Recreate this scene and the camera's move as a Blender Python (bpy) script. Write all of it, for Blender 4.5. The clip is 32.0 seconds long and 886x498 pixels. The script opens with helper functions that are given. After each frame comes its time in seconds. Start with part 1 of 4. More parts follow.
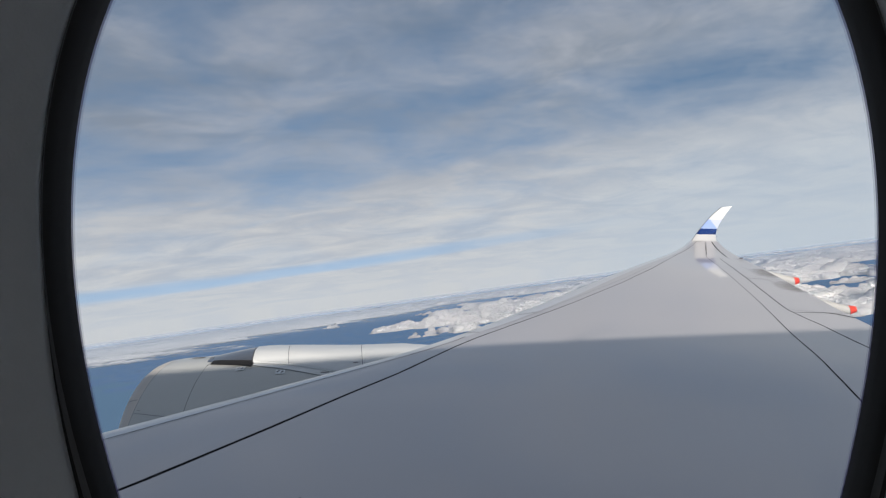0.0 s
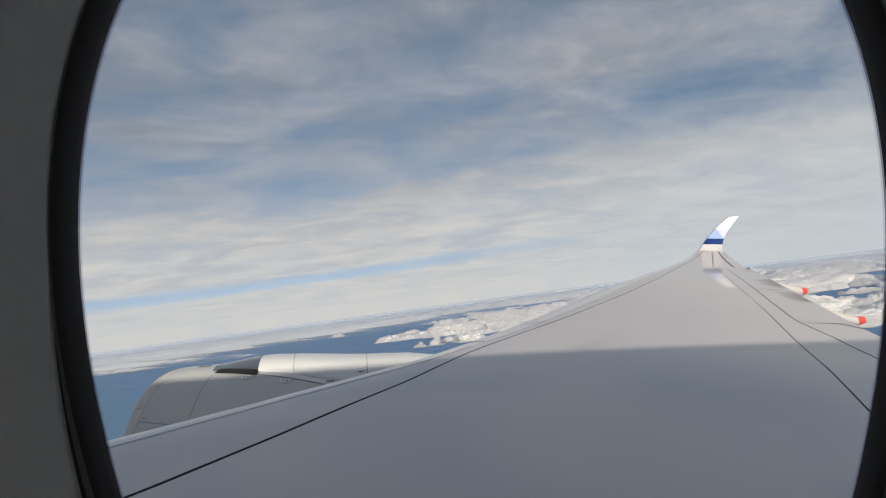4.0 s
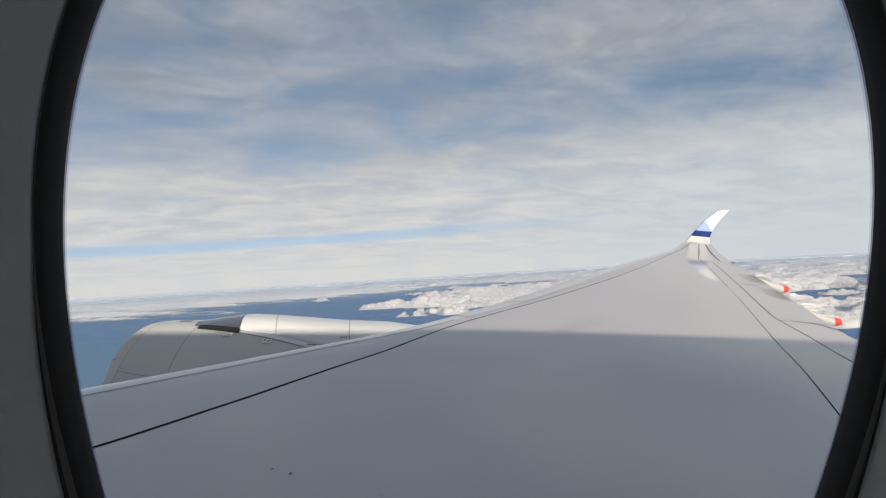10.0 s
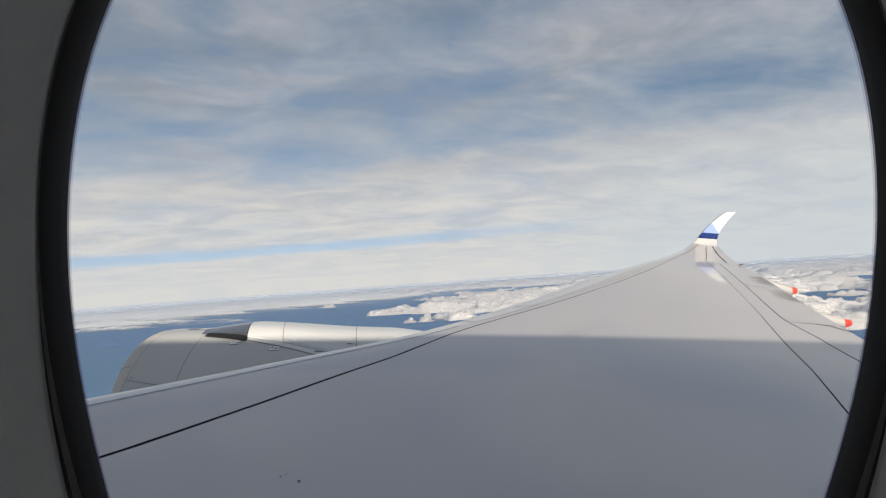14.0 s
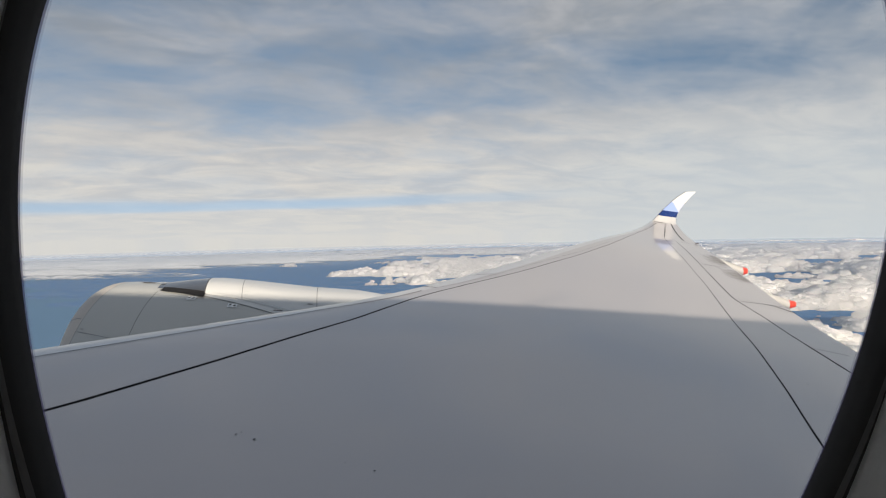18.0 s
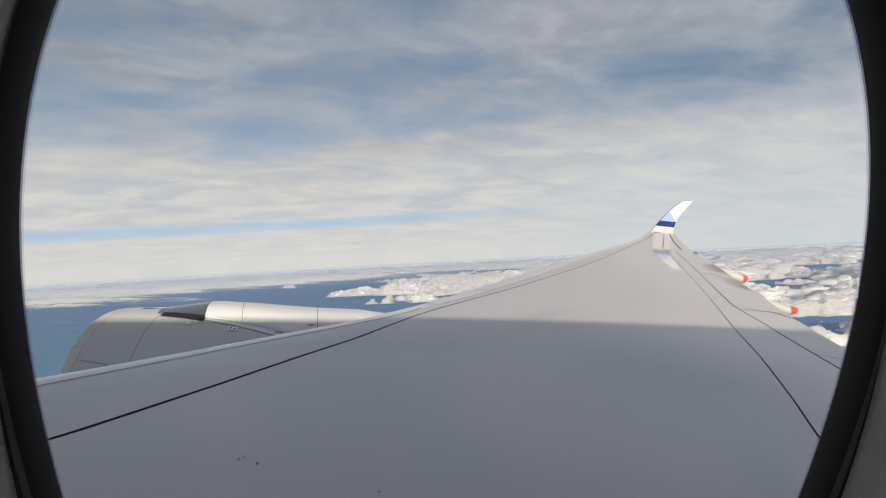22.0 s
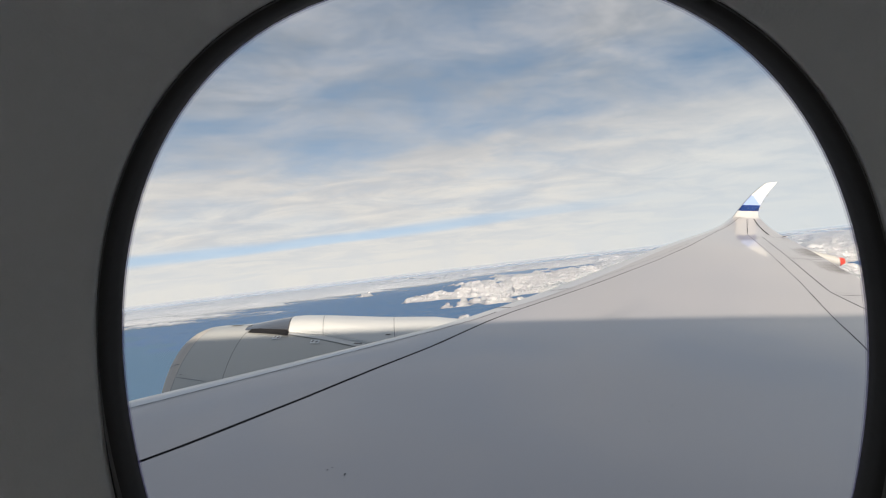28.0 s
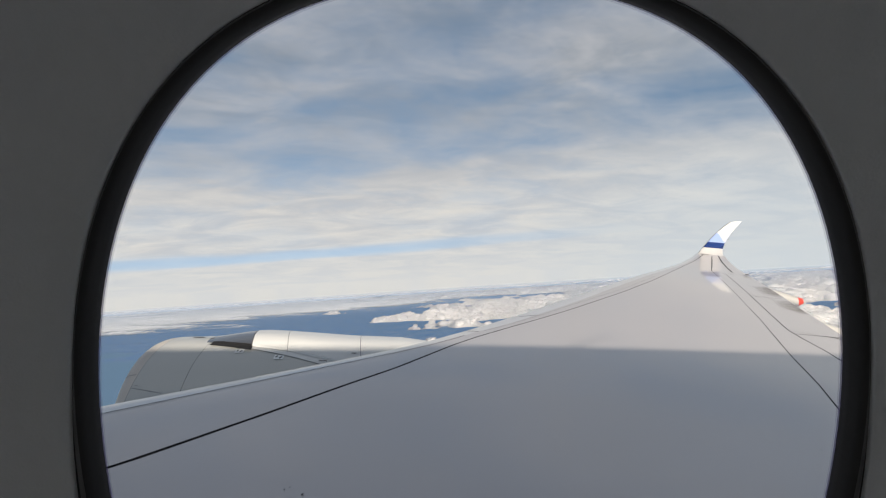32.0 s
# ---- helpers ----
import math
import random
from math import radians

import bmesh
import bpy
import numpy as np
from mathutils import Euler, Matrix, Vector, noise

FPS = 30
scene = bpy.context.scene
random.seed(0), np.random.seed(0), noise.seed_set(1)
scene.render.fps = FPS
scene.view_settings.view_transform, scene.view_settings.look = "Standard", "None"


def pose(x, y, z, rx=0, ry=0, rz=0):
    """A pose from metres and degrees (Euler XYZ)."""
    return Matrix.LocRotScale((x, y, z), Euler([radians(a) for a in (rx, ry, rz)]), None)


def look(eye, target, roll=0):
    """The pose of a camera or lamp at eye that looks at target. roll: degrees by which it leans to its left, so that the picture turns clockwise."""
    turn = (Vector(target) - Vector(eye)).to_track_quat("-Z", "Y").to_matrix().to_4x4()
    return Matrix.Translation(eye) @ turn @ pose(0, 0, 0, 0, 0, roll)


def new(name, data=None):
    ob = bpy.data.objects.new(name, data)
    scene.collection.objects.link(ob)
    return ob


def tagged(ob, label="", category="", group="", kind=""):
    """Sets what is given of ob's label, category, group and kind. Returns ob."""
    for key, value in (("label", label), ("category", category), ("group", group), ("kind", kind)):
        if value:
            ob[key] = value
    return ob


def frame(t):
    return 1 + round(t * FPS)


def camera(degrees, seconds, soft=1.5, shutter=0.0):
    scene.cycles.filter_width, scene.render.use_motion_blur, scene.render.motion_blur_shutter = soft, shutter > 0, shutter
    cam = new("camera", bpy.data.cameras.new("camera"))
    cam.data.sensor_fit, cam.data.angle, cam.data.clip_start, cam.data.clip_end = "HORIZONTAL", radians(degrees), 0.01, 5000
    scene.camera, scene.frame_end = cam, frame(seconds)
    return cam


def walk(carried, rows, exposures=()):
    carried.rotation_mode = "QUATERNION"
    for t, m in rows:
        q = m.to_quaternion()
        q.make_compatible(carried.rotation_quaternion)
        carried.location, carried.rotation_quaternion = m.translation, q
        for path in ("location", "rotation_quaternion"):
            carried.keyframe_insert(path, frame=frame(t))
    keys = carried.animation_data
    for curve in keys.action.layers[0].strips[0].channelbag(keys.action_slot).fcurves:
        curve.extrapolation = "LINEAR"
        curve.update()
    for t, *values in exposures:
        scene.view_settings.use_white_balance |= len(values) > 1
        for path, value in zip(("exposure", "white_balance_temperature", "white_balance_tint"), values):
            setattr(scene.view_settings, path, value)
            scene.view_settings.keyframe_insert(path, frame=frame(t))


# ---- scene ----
# camera: seconds, place, turn
PATH = [
    (0.0, -0.0018, -0.2358, 0.0892, 93.50, 7.77, 0.32),
    (0.5, -0.0018, -0.2357, 0.0885, 93.36, 7.75, 0.37),
    (1.0, -0.0018, -0.2356, 0.0879, 93.14, 7.61, 0.41),
    (1.5, -0.0018, -0.2355, 0.0872, 93.12, 7.63, 0.28),
    (2.0, -0.0019, -0.2354, 0.0865, 93.08, 7.59, 0.28),
    (2.5, -0.0019, -0.2352, 0.0859, 93.41, 7.45, 0.40),
    (3.0, -0.0019, -0.2351, 0.0852, 95.15, 7.52, 0.73),
    (3.5, -0.0019, -0.2352, 0.0859, 94.95, 7.57, 0.90),
    (5.5, -0.0019, -0.2355, 0.0888, 93.28, 7.50, 0.63),
    (6.0, -0.0020, -0.2355, 0.0895, 93.49, 7.26, 0.52),
    (6.5, -0.0019, -0.2355, 0.0902, 93.84, 7.12, 0.46),
    (7.0, -0.0019, -0.2354, 0.0909, 94.43, 7.29, 0.56),
    (7.5, -0.0018, -0.2354, 0.0916, 95.17, 7.19, 0.19),
    (8.0, -0.0018, -0.2353, 0.0924, 94.76, 5.30, -0.74),
    (8.5, -0.0018, -0.2353, 0.0931, 93.69, 3.68, -1.50),
    (9.0, -0.0017, -0.2352, 0.0938, 92.47, 4.06, -1.19),
    (9.5, -0.0014, -0.2353, 0.0939, 91.83, 3.64, -0.77),
    (10.0, -0.0011, -0.2354, 0.0939, 91.67, 3.41, -0.43),
    (10.5, -0.0009, -0.2354, 0.0940, 91.71, 3.32, -0.31),
    (11.0, -0.0006, -0.2355, 0.0941, 92.00, 3.67, -0.34),
    (11.5, -0.0003, -0.2355, 0.0942, 92.01, 4.10, -0.24),
    (12.0, 0.0000, -0.2356, 0.0943, 92.03, 4.16, 0.01),
    (12.5, 0.0003, -0.2356, 0.0943, 92.23, 4.26, 0.12),
    (13.0, 0.0006, -0.2357, 0.0944, 92.30, 4.40, 0.18),
    (13.5, 0.0005, -0.2357, 0.0944, 92.25, 4.30, 0.15),
    (14.0, 0.0004, -0.2357, 0.0944, 92.23, 4.08, 0.18),
    (14.5, 0.0003, -0.2357, 0.0944, 92.31, 3.99, 0.15),
    (16.5, -0.0002, -0.2357, 0.0944, 92.43, 4.00, -0.18),
    (17.0, -0.0003, -0.2357, 0.0944, 91.82, 3.40, -0.68),
    (17.5, -0.0047, -0.2288, 0.0981, 90.00, 1.91, -1.70),
    (18.0, -0.0091, -0.2219, 0.1017, 88.66, 1.26, -3.36),
    (18.5, -0.0092, -0.2231, 0.1013, 88.76, 1.68, -4.18),
    (19.0, -0.0093, -0.2243, 0.1008, 89.17, 1.83, -4.55),
    (19.5, -0.0092, -0.2246, 0.1005, 89.45, 1.92, -4.69),
    (20.0, -0.0092, -0.2250, 0.1002, 89.61, 2.10, -4.68),
    (20.5, -0.0091, -0.2253, 0.0999, 89.83, 2.19, -4.66),
    (21.0, -0.0091, -0.2257, 0.0996, 90.06, 2.16, -4.56),
    (21.5, -0.0080, -0.2262, 0.1000, 90.22, 2.26, -4.43),
    (22.0, -0.0069, -0.2268, 0.1004, 90.29, 2.97, -3.46),
    (22.5, -0.0018, -0.2304, 0.0998, 89.97, 4.11, -0.12),
    (23.0, 0.0112, -0.2538, 0.1421, 89.59, 5.32, 2.25),
    (23.5, 0.0113, -0.2538, 0.1412, 89.78, 5.85, 2.50),
    (24.0, 0.0113, -0.2539, 0.1402, 90.11, 6.33, 2.71),
    (24.5, 0.0114, -0.2539, 0.1392, 90.25, 6.38, 3.03),
    (25.0, 0.0121, -0.2523, 0.1382, 90.35, 6.42, 3.25),
    (25.5, 0.0122, -0.2525, 0.1382, 90.48, 6.56, 3.31),
    (27.5, 0.0125, -0.2532, 0.1383, 91.08, 6.67, 3.66),
    (28.0, 0.0126, -0.2534, 0.1383, 91.08, 6.58, 3.57),
    (28.5, 0.0107, -0.2531, 0.1373, 91.06, 6.18, 3.10),
    (29.0, 0.0082, -0.2545, 0.1364, 91.26, 5.51, 2.14),
    (29.5, 0.0063, -0.2542, 0.1354, 91.71, 4.65, 1.18),
    (30.0, 0.0044, -0.2539, 0.1344, 92.11, 4.06, 0.60),
    (30.5, 0.0045, -0.2540, 0.1340, 92.38, 3.73, 0.50),
    (31.0, 0.0047, -0.2542, 0.1336, 92.55, 3.69, 0.59),
    (31.5, 0.0048, -0.2543, 0.1332, 92.74, 3.70, 0.60),
    (32.0, 0.0049, -0.2544, 0.1327, 92.94, 3.72, 0.64),
]
cam = camera(74.0, 32.0, 1.15)
walk(cam, [(r[0], pose(*r[1:])) for r in PATH], exposures=[(0.0, 0.88, 6000, 10), (2.5, 0.90, 6350, 10), (7.0, 0.92, 6450, 10), (8.5, 1.05, 6400, 10), (13.0, 1.05, 6450, 10), (19.0, 1.03, 6600, 10), (22.0, 1.05, 6600, 10), (23.5, 1.21, 6600, 10), (28.0, 1.19, 6600, 10), (29.5, 1.10, 6550, 10), (32.0, 1.10, 6500, 10)])

# ---- world and sun ----
SUN_EL, SUN_AZ = radians(13.7), radians(166.0)   # azimuth clockwise from +y


def build_world():
    w = bpy.data.worlds.new("sky")
    scene.world = w
    w.use_nodes = True
    nt = w.node_tree
    nt.nodes.clear()
    N = nt.nodes.new

    def math_(op, a, b=None, clamp=False):
        n = N("ShaderNodeMath")
        n.operation, n.use_clamp = op, clamp
        for i, v in enumerate((a, b)):
            if v is None:
                continue
            if isinstance(v, (int, float)):
                n.inputs[i].default_value = v
            else:
                nt.links.new(v, n.inputs[i])
        return n.outputs[0]

    out, bg = N("ShaderNodeOutputWorld"), N("ShaderNodeBackground")
    sky = N("ShaderNodeTexSky")
    sky.sky_type, sky.sun_disc = "NISHITA", False
    sky.sun_elevation, sky.sun_rotation = SUN_EL, SUN_AZ
    sky.altitude, sky.air_density, sky.dust_density, sky.ozone_density = 1500, 1.2, 1.0, 0.5
    tc = N("ShaderNodeTexCoord")
    sep = N("ShaderNodeSeparateXYZ")
    nt.links.new(tc.outputs["Generated"], sep.inputs[0])
    x, y, z = sep.outputs
    high = N("ShaderNodeCombineXYZ")
    nt.links.new(x, high.inputs[0])
    nt.links.new(y, high.inputs[1])
    nt.links.new(math_("ADD", math_("MAXIMUM", z, 0.0), 0.30), high.inputs[2])
    unit = N("ShaderNodeVectorMath")
    unit.operation = "NORMALIZE"
    nt.links.new(high.outputs[0], unit.inputs[0])
    nt.links.new(unit.outputs[0], sky.inputs["Vector"])
    # the cloud sheet lies level overhead: noise in its plan, which the low view draws out into bands
    den = math_("ADD", math_("MAXIMUM", z, 0.0), 0.15)
    pa, pb = math_("DIVIDE", x, den), math_("DIVIDE", y, den)

    def noise_(sx, sy, detail, rough, dist, off=0.0, turn=12.0):
        co, si = math.cos(radians(turn)), math.sin(radians(turn))
        along = math_("ADD", math_("MULTIPLY", pa, co), math_("MULTIPLY", pb, si))
        across = math_("SUBTRACT", math_("MULTIPLY", pb, co), math_("MULTIPLY", pa, si))
        c = N("ShaderNodeCombineXYZ")
        nt.links.new(math_("MULTIPLY", along, sx), c.inputs[0])
        nt.links.new(math_("MULTIPLY", across, sy), c.inputs[1])
        c.inputs[2].default_value = off
        n = N("ShaderNodeTexNoise")
        n.inputs["Scale"].default_value = 1.0
        n.inputs["Detail"].default_value = detail
        n.inputs["Roughness"].default_value = rough
        n.inputs["Distortion"].default_value = dist
        nt.links.new(c.outputs[0], n.inputs["Vector"])
        return n.outputs["Fac"]

    # layers of high cloud by elevation
    def ramp_(value, stops, ease=True):
        r = N("ShaderNodeValToRGB")
        cr = r.color_ramp
        cr.interpolation = "EASE" if ease else "LINEAR"
        while len(cr.elements) < len(stops):
            cr.elements.new(0.5)
        for e, (p, v) in zip(cr.elements, stops):
            e.position, e.color = p, (*v, 1) if isinstance(v, tuple) else (v, v, v, 1)
        nt.links.new(value, r.inputs[0])
        return r.outputs[0]

    def mix_(fac, a, b):
        m = N("ShaderNodeMix")
        m.data_type = "RGBA"
        for key, v in (("Factor", fac), ("A", a), ("B", b)):
            if isinstance(v, tuple):
                m.inputs[key].default_value = (*v, 1)
            else:
                nt.links.new(v, m.inputs[key])
        return m.outputs["Result"]

    wob = noise_(0.5, 1.0, 6, 0.6, 0.4, 3.0)
    el = math_("ADD", z, math_("MULTIPLY", math_("SUBTRACT", wob, 0.5), 0.05))
    el = math_("ADD", el, math_("MULTIPLY", x, -0.035))
    fade = ramp_(z, [(0.0, 0.0), (0.045, 0.05), (0.10, 0.34), (0.18, 0.95), (0.3, 1.15)])
    layer = ramp_(el, [(0.0, 0.97), (0.10, 0.93), (0.175, 0.90), (0.205, 0.58), (0.27, 0.54), (0.36, 0.60), (0.52, 0.46), (1.0, 0.72)])
    # one thin clear streak low in the sheet, which closes towards the tail
    low_el = math_("ADD", math_("ADD", z, math_("MULTIPLY", math_("SUBTRACT", wob, 0.5), 0.016)), math_("MULTIPLY", x, -0.02))
    notch = ramp_(low_el, [(0.049, 0.0), (0.057, 1.0), (0.063, 1.0), (0.074, 0.0)])
    close = ramp_(math_("ADD", x, 0.5), [(0.35, 0.62), (0.95, 0.0)])
    layer = math_("SUBTRACT", layer, math_("MULTIPLY", notch, close))
    broad = noise_(1.5, 1.9, 8, 0.54, 0.5)
    streak = noise_(2.8, 4.0, 10, 0.6, 0.7, 2.0, 40.0)
    fine = noise_(9.0, 13.0, 8, 0.64, 0.8, 7.0, 62.0)
    ripple = noise_(48.0, 12.0, 4, 0.5, 1.0, 5.0, 75.0)
    vary = math_("ADD", math_("MULTIPLY", math_("SUBTRACT", broad, 0.5), 1.9), math_("MULTIPLY", math_("SUBTRACT", streak, 0.5), 0.6))
    vary = math_("ADD", vary, math_("MULTIPLY", math_("SUBTRACT", fine, 0.5), 0.28))
    vary = math_("ADD", vary, math_("MULTIPLY", math_("SUBTRACT", ripple, 0.5), 0.16))
    cov = math_("ADD", layer, math_("MULTIPLY", vary, fade), clamp=True)
    bluescale = N("ShaderNodeVectorMath")
    bluescale.operation = "SCALE"
    nt.links.new(sky.outputs[0], bluescale.inputs[0])
    nt.links.new(ramp_(z, [(0.0, 0.165), (0.1, 0.15), (0.22, 0.13)], False), bluescale.inputs["Scale"])
    lit = ramp_(z, [(0.0, (0.71, 0.69, 0.65)), (0.12, (0.71, 0.685, 0.64)), (0.22, (0.475, 0.485, 0.505)), (0.6, (0.42, 0.425, 0.45)), (1.0, (0.42, 0.41, 0.41))], False)
    shade = ramp_(z, [(0.0, (0.66, 0.66, 0.65)), (0.06, (0.56, 0.575, 0.59)), (0.14, (0.52, 0.53, 0.545)), (0.3, (0.29, 0.32, 0.36)), (0.6, (0.22, 0.25, 0.29))], False)
    wisp = noise_(2.0, 3.0, 10, 0.58, 0.6, 11.0, 20.0)
    tone = mix_(ramp_(wisp, [(0.32, 0.0), (0.68, 1.0)]), shade, lit)
    # bluer haze low down on the tail side
    haze = math_("MULTIPLY", ramp_(x, [(0.0, 0.0), (0.5, 0.55)]), ramp_(z, [(0.0, 1.0), (0.07, 0.85), (0.22, 0.3), (0.4, 0.1)]))
    tone = mix_(haze, tone, (0.575, 0.645, 0.69))
    skyc = N("ShaderNodeMix")
    skyc.data_type = "RGBA"
    nt.links.new(cov, skyc.inputs["Factor"])
    nt.links.new(bluescale.outputs[0], skyc.inputs["A"])
    nt.links.new(tone, skyc.inputs["B"])
    nt.links.new(skyc.outputs["Result"], bg.inputs["Color"])
    bg.inputs["Strength"].default_value = 0.5
    nt.links.new(bg.outputs[0], out.inputs[0])


build_world()
sun = new("sun", bpy.data.lights.new("sun", "SUN"))
sun.data.energy, sun.data.angle, sun.data.color = 3.5, radians(0.8), (1.0, 0.90, 0.76)
SUN_DIR = Vector((math.sin(SUN_AZ) * math.cos(SUN_EL), math.cos(SUN_AZ) * math.cos(SUN_EL), math.sin(SUN_EL)))
sun.matrix_world = look(SUN_DIR * 50, (0, 0, 0))


# ---- materials ----
def material(name, color, rough=0.5, metal=0.0, coat=0.0, vary=0.06, scale=3.0, bump=0.0, bump_scale=60.0, spec=0.5):
    m = bpy.data.materials.new(name)
    m.use_nodes = True
    nt = m.node_tree
    b = nt.nodes["Principled BSDF"]
    b.inputs["Metallic"].default_value = metal
    b.inputs["Coat Weight"].default_value = coat
    b.inputs["Coat Roughness"].default_value = 0.04
    b.inputs["Specular IOR Level"].default_value = spec
    tc = nt.nodes.new("ShaderNodeTexCoord")
    n1, n2 = nt.nodes.new("ShaderNodeTexNoise"), nt.nodes.new("ShaderNodeTexNoise")
    n1.inputs["Scale"].default_value, n1.inputs["Detail"].default_value = scale, 6
    n2.inputs["Scale"].default_value, n2.inputs["Detail"].default_value = scale * 9, 5
    mix = nt.nodes.new("ShaderNodeMix")
    mix.data_type = "RGBA"
    add = nt.nodes.new("ShaderNodeMath")
    add.operation = "MULTIPLY_ADD"
    nt.links.new(tc.outputs["Object"], n1.inputs["Vector"])
    nt.links.new(tc.outputs["Object"], n2.inputs["Vector"])
    nt.links.new(n2.outputs["Fac"], add.inputs[0])
    add.inputs[1].default_value = 0.4
    nt.links.new(n1.outputs["Fac"], add.inputs[2])
    c = Vector(color)
    mix.inputs["A"].default_value = (*(c * (1 - vary)), 1)
    mix.inputs["B"].default_value = (*[min(1.0, v * (1 + vary)) for v in c], 1)
    nt.links.new(add.outputs[0], mix.inputs["Factor"])
    nt.links.new(mix.outputs["Result"], b.inputs["Base Color"])
    rr = nt.nodes.new("ShaderNodeMapRange")
    rr.inputs["To Min"].default_value, rr.inputs["To Max"].default_value = rough * 0.85, min(1, rough * 1.2)
    nt.links.new(n1.outputs["Fac"], rr.inputs["Value"])
    nt.links.new(rr.outputs[0], b.inputs["Roughness"])
    if bump:
        n3 = nt.nodes.new("ShaderNodeTexNoise")
        n3.inputs["Scale"].default_value, n3.inputs["Detail"].default_value = bump_scale, 4
        bp = nt.nodes.new("ShaderNodeBump")
        bp.inputs["Strength"].default_value, bp.inputs["Distance"].default_value = bump, 0.01
        nt.links.new(tc.outputs["Object"], n3.inputs["Vector"])
        nt.links.new(n3.outputs["Fac"], bp.inputs["Height"])
        nt.links.new(bp.outputs[0], b.inputs["Normal"])
    return m


# the broad tone variation puts faint cloud reflections into the paint colour
WING = material("wing_paint", (0.510, 0.472, 0.462), 0.4, coat=0.5, vary=0.055, scale=0.35, bump=0.1, bump_scale=1.2)
# paler copy of the wing paint: the nose's sky reflection is put into its colour
LEDGE_SHEEN = material("leading_edge_sheen", (0.60, 0.59, 0.585), 0.3, coat=0.5, vary=0.03, scale=0.8)
WHITE = material("white_paint", (0.60, 0.60, 0.585), 0.25, coat=0.5, vary=0.03)
BASE = material("winglet_base_paint", (0.50, 0.485, 0.475), 0.3, coat=0.4, vary=0.03)
PLACARD = material("placard_white", (0.85, 0.85, 0.83), 0.4, vary=0.02)
PYLON = material("pylon_white_paint", (0.70, 0.69, 0.66), 0.3, coat=0.4, vary=0.03, scale=1.5)
COWL = material("cowl_grey_paint", (0.53, 0.52, 0.48), 0.32, coat=0.5, vary=0.04, scale=1.0)
LIPMETAL = material("satin_lip_metal", (0.60, 0.55, 0.49), 0.5, metal=0.25, vary=0.08, scale=5, bump=0.05, bump_scale=40)
NOSEMETAL = material("satin_metal", (0.42, 0.40, 0.385), 0.22, metal=1.0, vary=0.12, scale=4)
DARKMETAL = material("dark_metal", (0.16, 0.15, 0.15), 0.4, metal=0.8, vary=0.15)
BLUE = material("blue_paint", (0.008, 0.027, 0.13), 0.25, coat=0.5, vary=0.03)
LIGHTBLUE = material("light_blue_paint", (0.27, 0.35, 0.60), 0.25, coat=0.5, vary=0.03)
LAVENDER = material("lavender_paint", (0.46, 0.48, 0.60), 0.25, coat=0.5, vary=0.03)
FAIRING = material("fairing_paint", (0.37, 0.355, 0.335), 0.4, vary=0.05)
RED = material("red_paint", (0.52, 0.05, 0.03), 0.35, vary=0.05)
LINE = material("gap_sealant", (0.075, 0.072, 0.075), 0.9, vary=0.2, spec=0.0)
THIN = material("seam_sealant", (0.19, 0.19, 0.20), 0.9, vary=0.2, spec=0.05)
RUBBER = material("black_rubber", (0.040, 0.037, 0.035), 0.6, vary=0.2, scale=30, bump=0.03, bump_scale=300, spec=0.25)
LINING = material("lining_plastic", (0.80, 0.815, 0.82), 0.5, vary=0.03, scale=20, bump=0.12, bump_scale=900)
CABIN = material("cabin_lining", (0.85, 0.85, 0.83), 0.6, vary=0.03)
CARPET = material("carpet", (0.22, 0.235, 0.27), 0.9, vary=0.2, scale=8)
SKIN = material("fuselage_paint", (0.8, 0.8, 0.8), 0.3, coat=0.4, vary=0.02)
BEZEL = material("bezel_plastic", (0.13, 0.13, 0.13), 0.5, vary=0.05, scale=20)
PLATE = material("black_plate_paint", (0.022, 0.021, 0.021), 0.7, vary=0.2, spec=0.1)
# dirt tone that also stands in for shade at the trailing edge
GRIME_SHADE = material("grime_and_shade", (0.21, 0.19, 0.165), 0.6, vary=0.25, scale=6)


# ---- helpers ----
def mesh(name, verts, faces, mat, parent=None, smooth=True, label=""):
    me = bpy.data.meshes.new(name)
    me.from_pydata([tuple(v) for v in verts], [], faces)
    me.materials.append(mat)
    if smooth:
        me.polygons.foreach_set("use_smooth", [True] * len(me.polygons))
    ob = new(name, me)
    if parent:
        ob.parent = parent
    if label:
        ob["label"] = label
    return ob


def grid(rows):
    """Vertices and faces of a sheet given as rows of points."""
    n = len(rows[0])
    v = [p for r in rows for p in r]
    f = [(i * n + j, i * n + j + 1, (i + 1) * n + j + 1, (i + 1) * n + j) for i in range(len(rows) - 1) for j in range(n - 1)]
    return v, f


def lerp_table(table, t):
    for (a, *u), (b, *v) in zip(table, table[1:]):
        if t <= b:
            k = (t - a) / (b - a)
            return [p + (q - p) * k for p, q in zip(u, v)]
    return list(table[-1][1:])


# ---- window in the cabin wall: local x along the cabin, y outward, z up the wall ----
LEAN, YAW, ROLL = 0.4244, 0.0511, -0.0938
_n = Vector((math.sin(YAW) * math.cos(LEAN), math.cos(YAW) * math.cos(LEAN), math.sin(LEAN)))
_x0 = Vector((math.cos(YAW), -math.sin(YAW), 0))
_z0 = _x0.cross(_n)
_x = _x0 * math.cos(ROLL) + _z0 * math.sin(ROLL)
_z = _z0 * math.cos(ROLL) - _x0 * math.sin(ROLL)
WIN = Matrix(((_x.x, _n.x, _z.x, 0), (_x.y, _n.y, _z.y, 0), (_x.z, _n.z, _z.z, 0), (0, 0, 0, 1)))
BARREL = WIN @ Matrix.Rotation(-0.04, 4, "Y")   # the barrel lies level
WA, WB, WN = 0.14, 0.235, 2.46


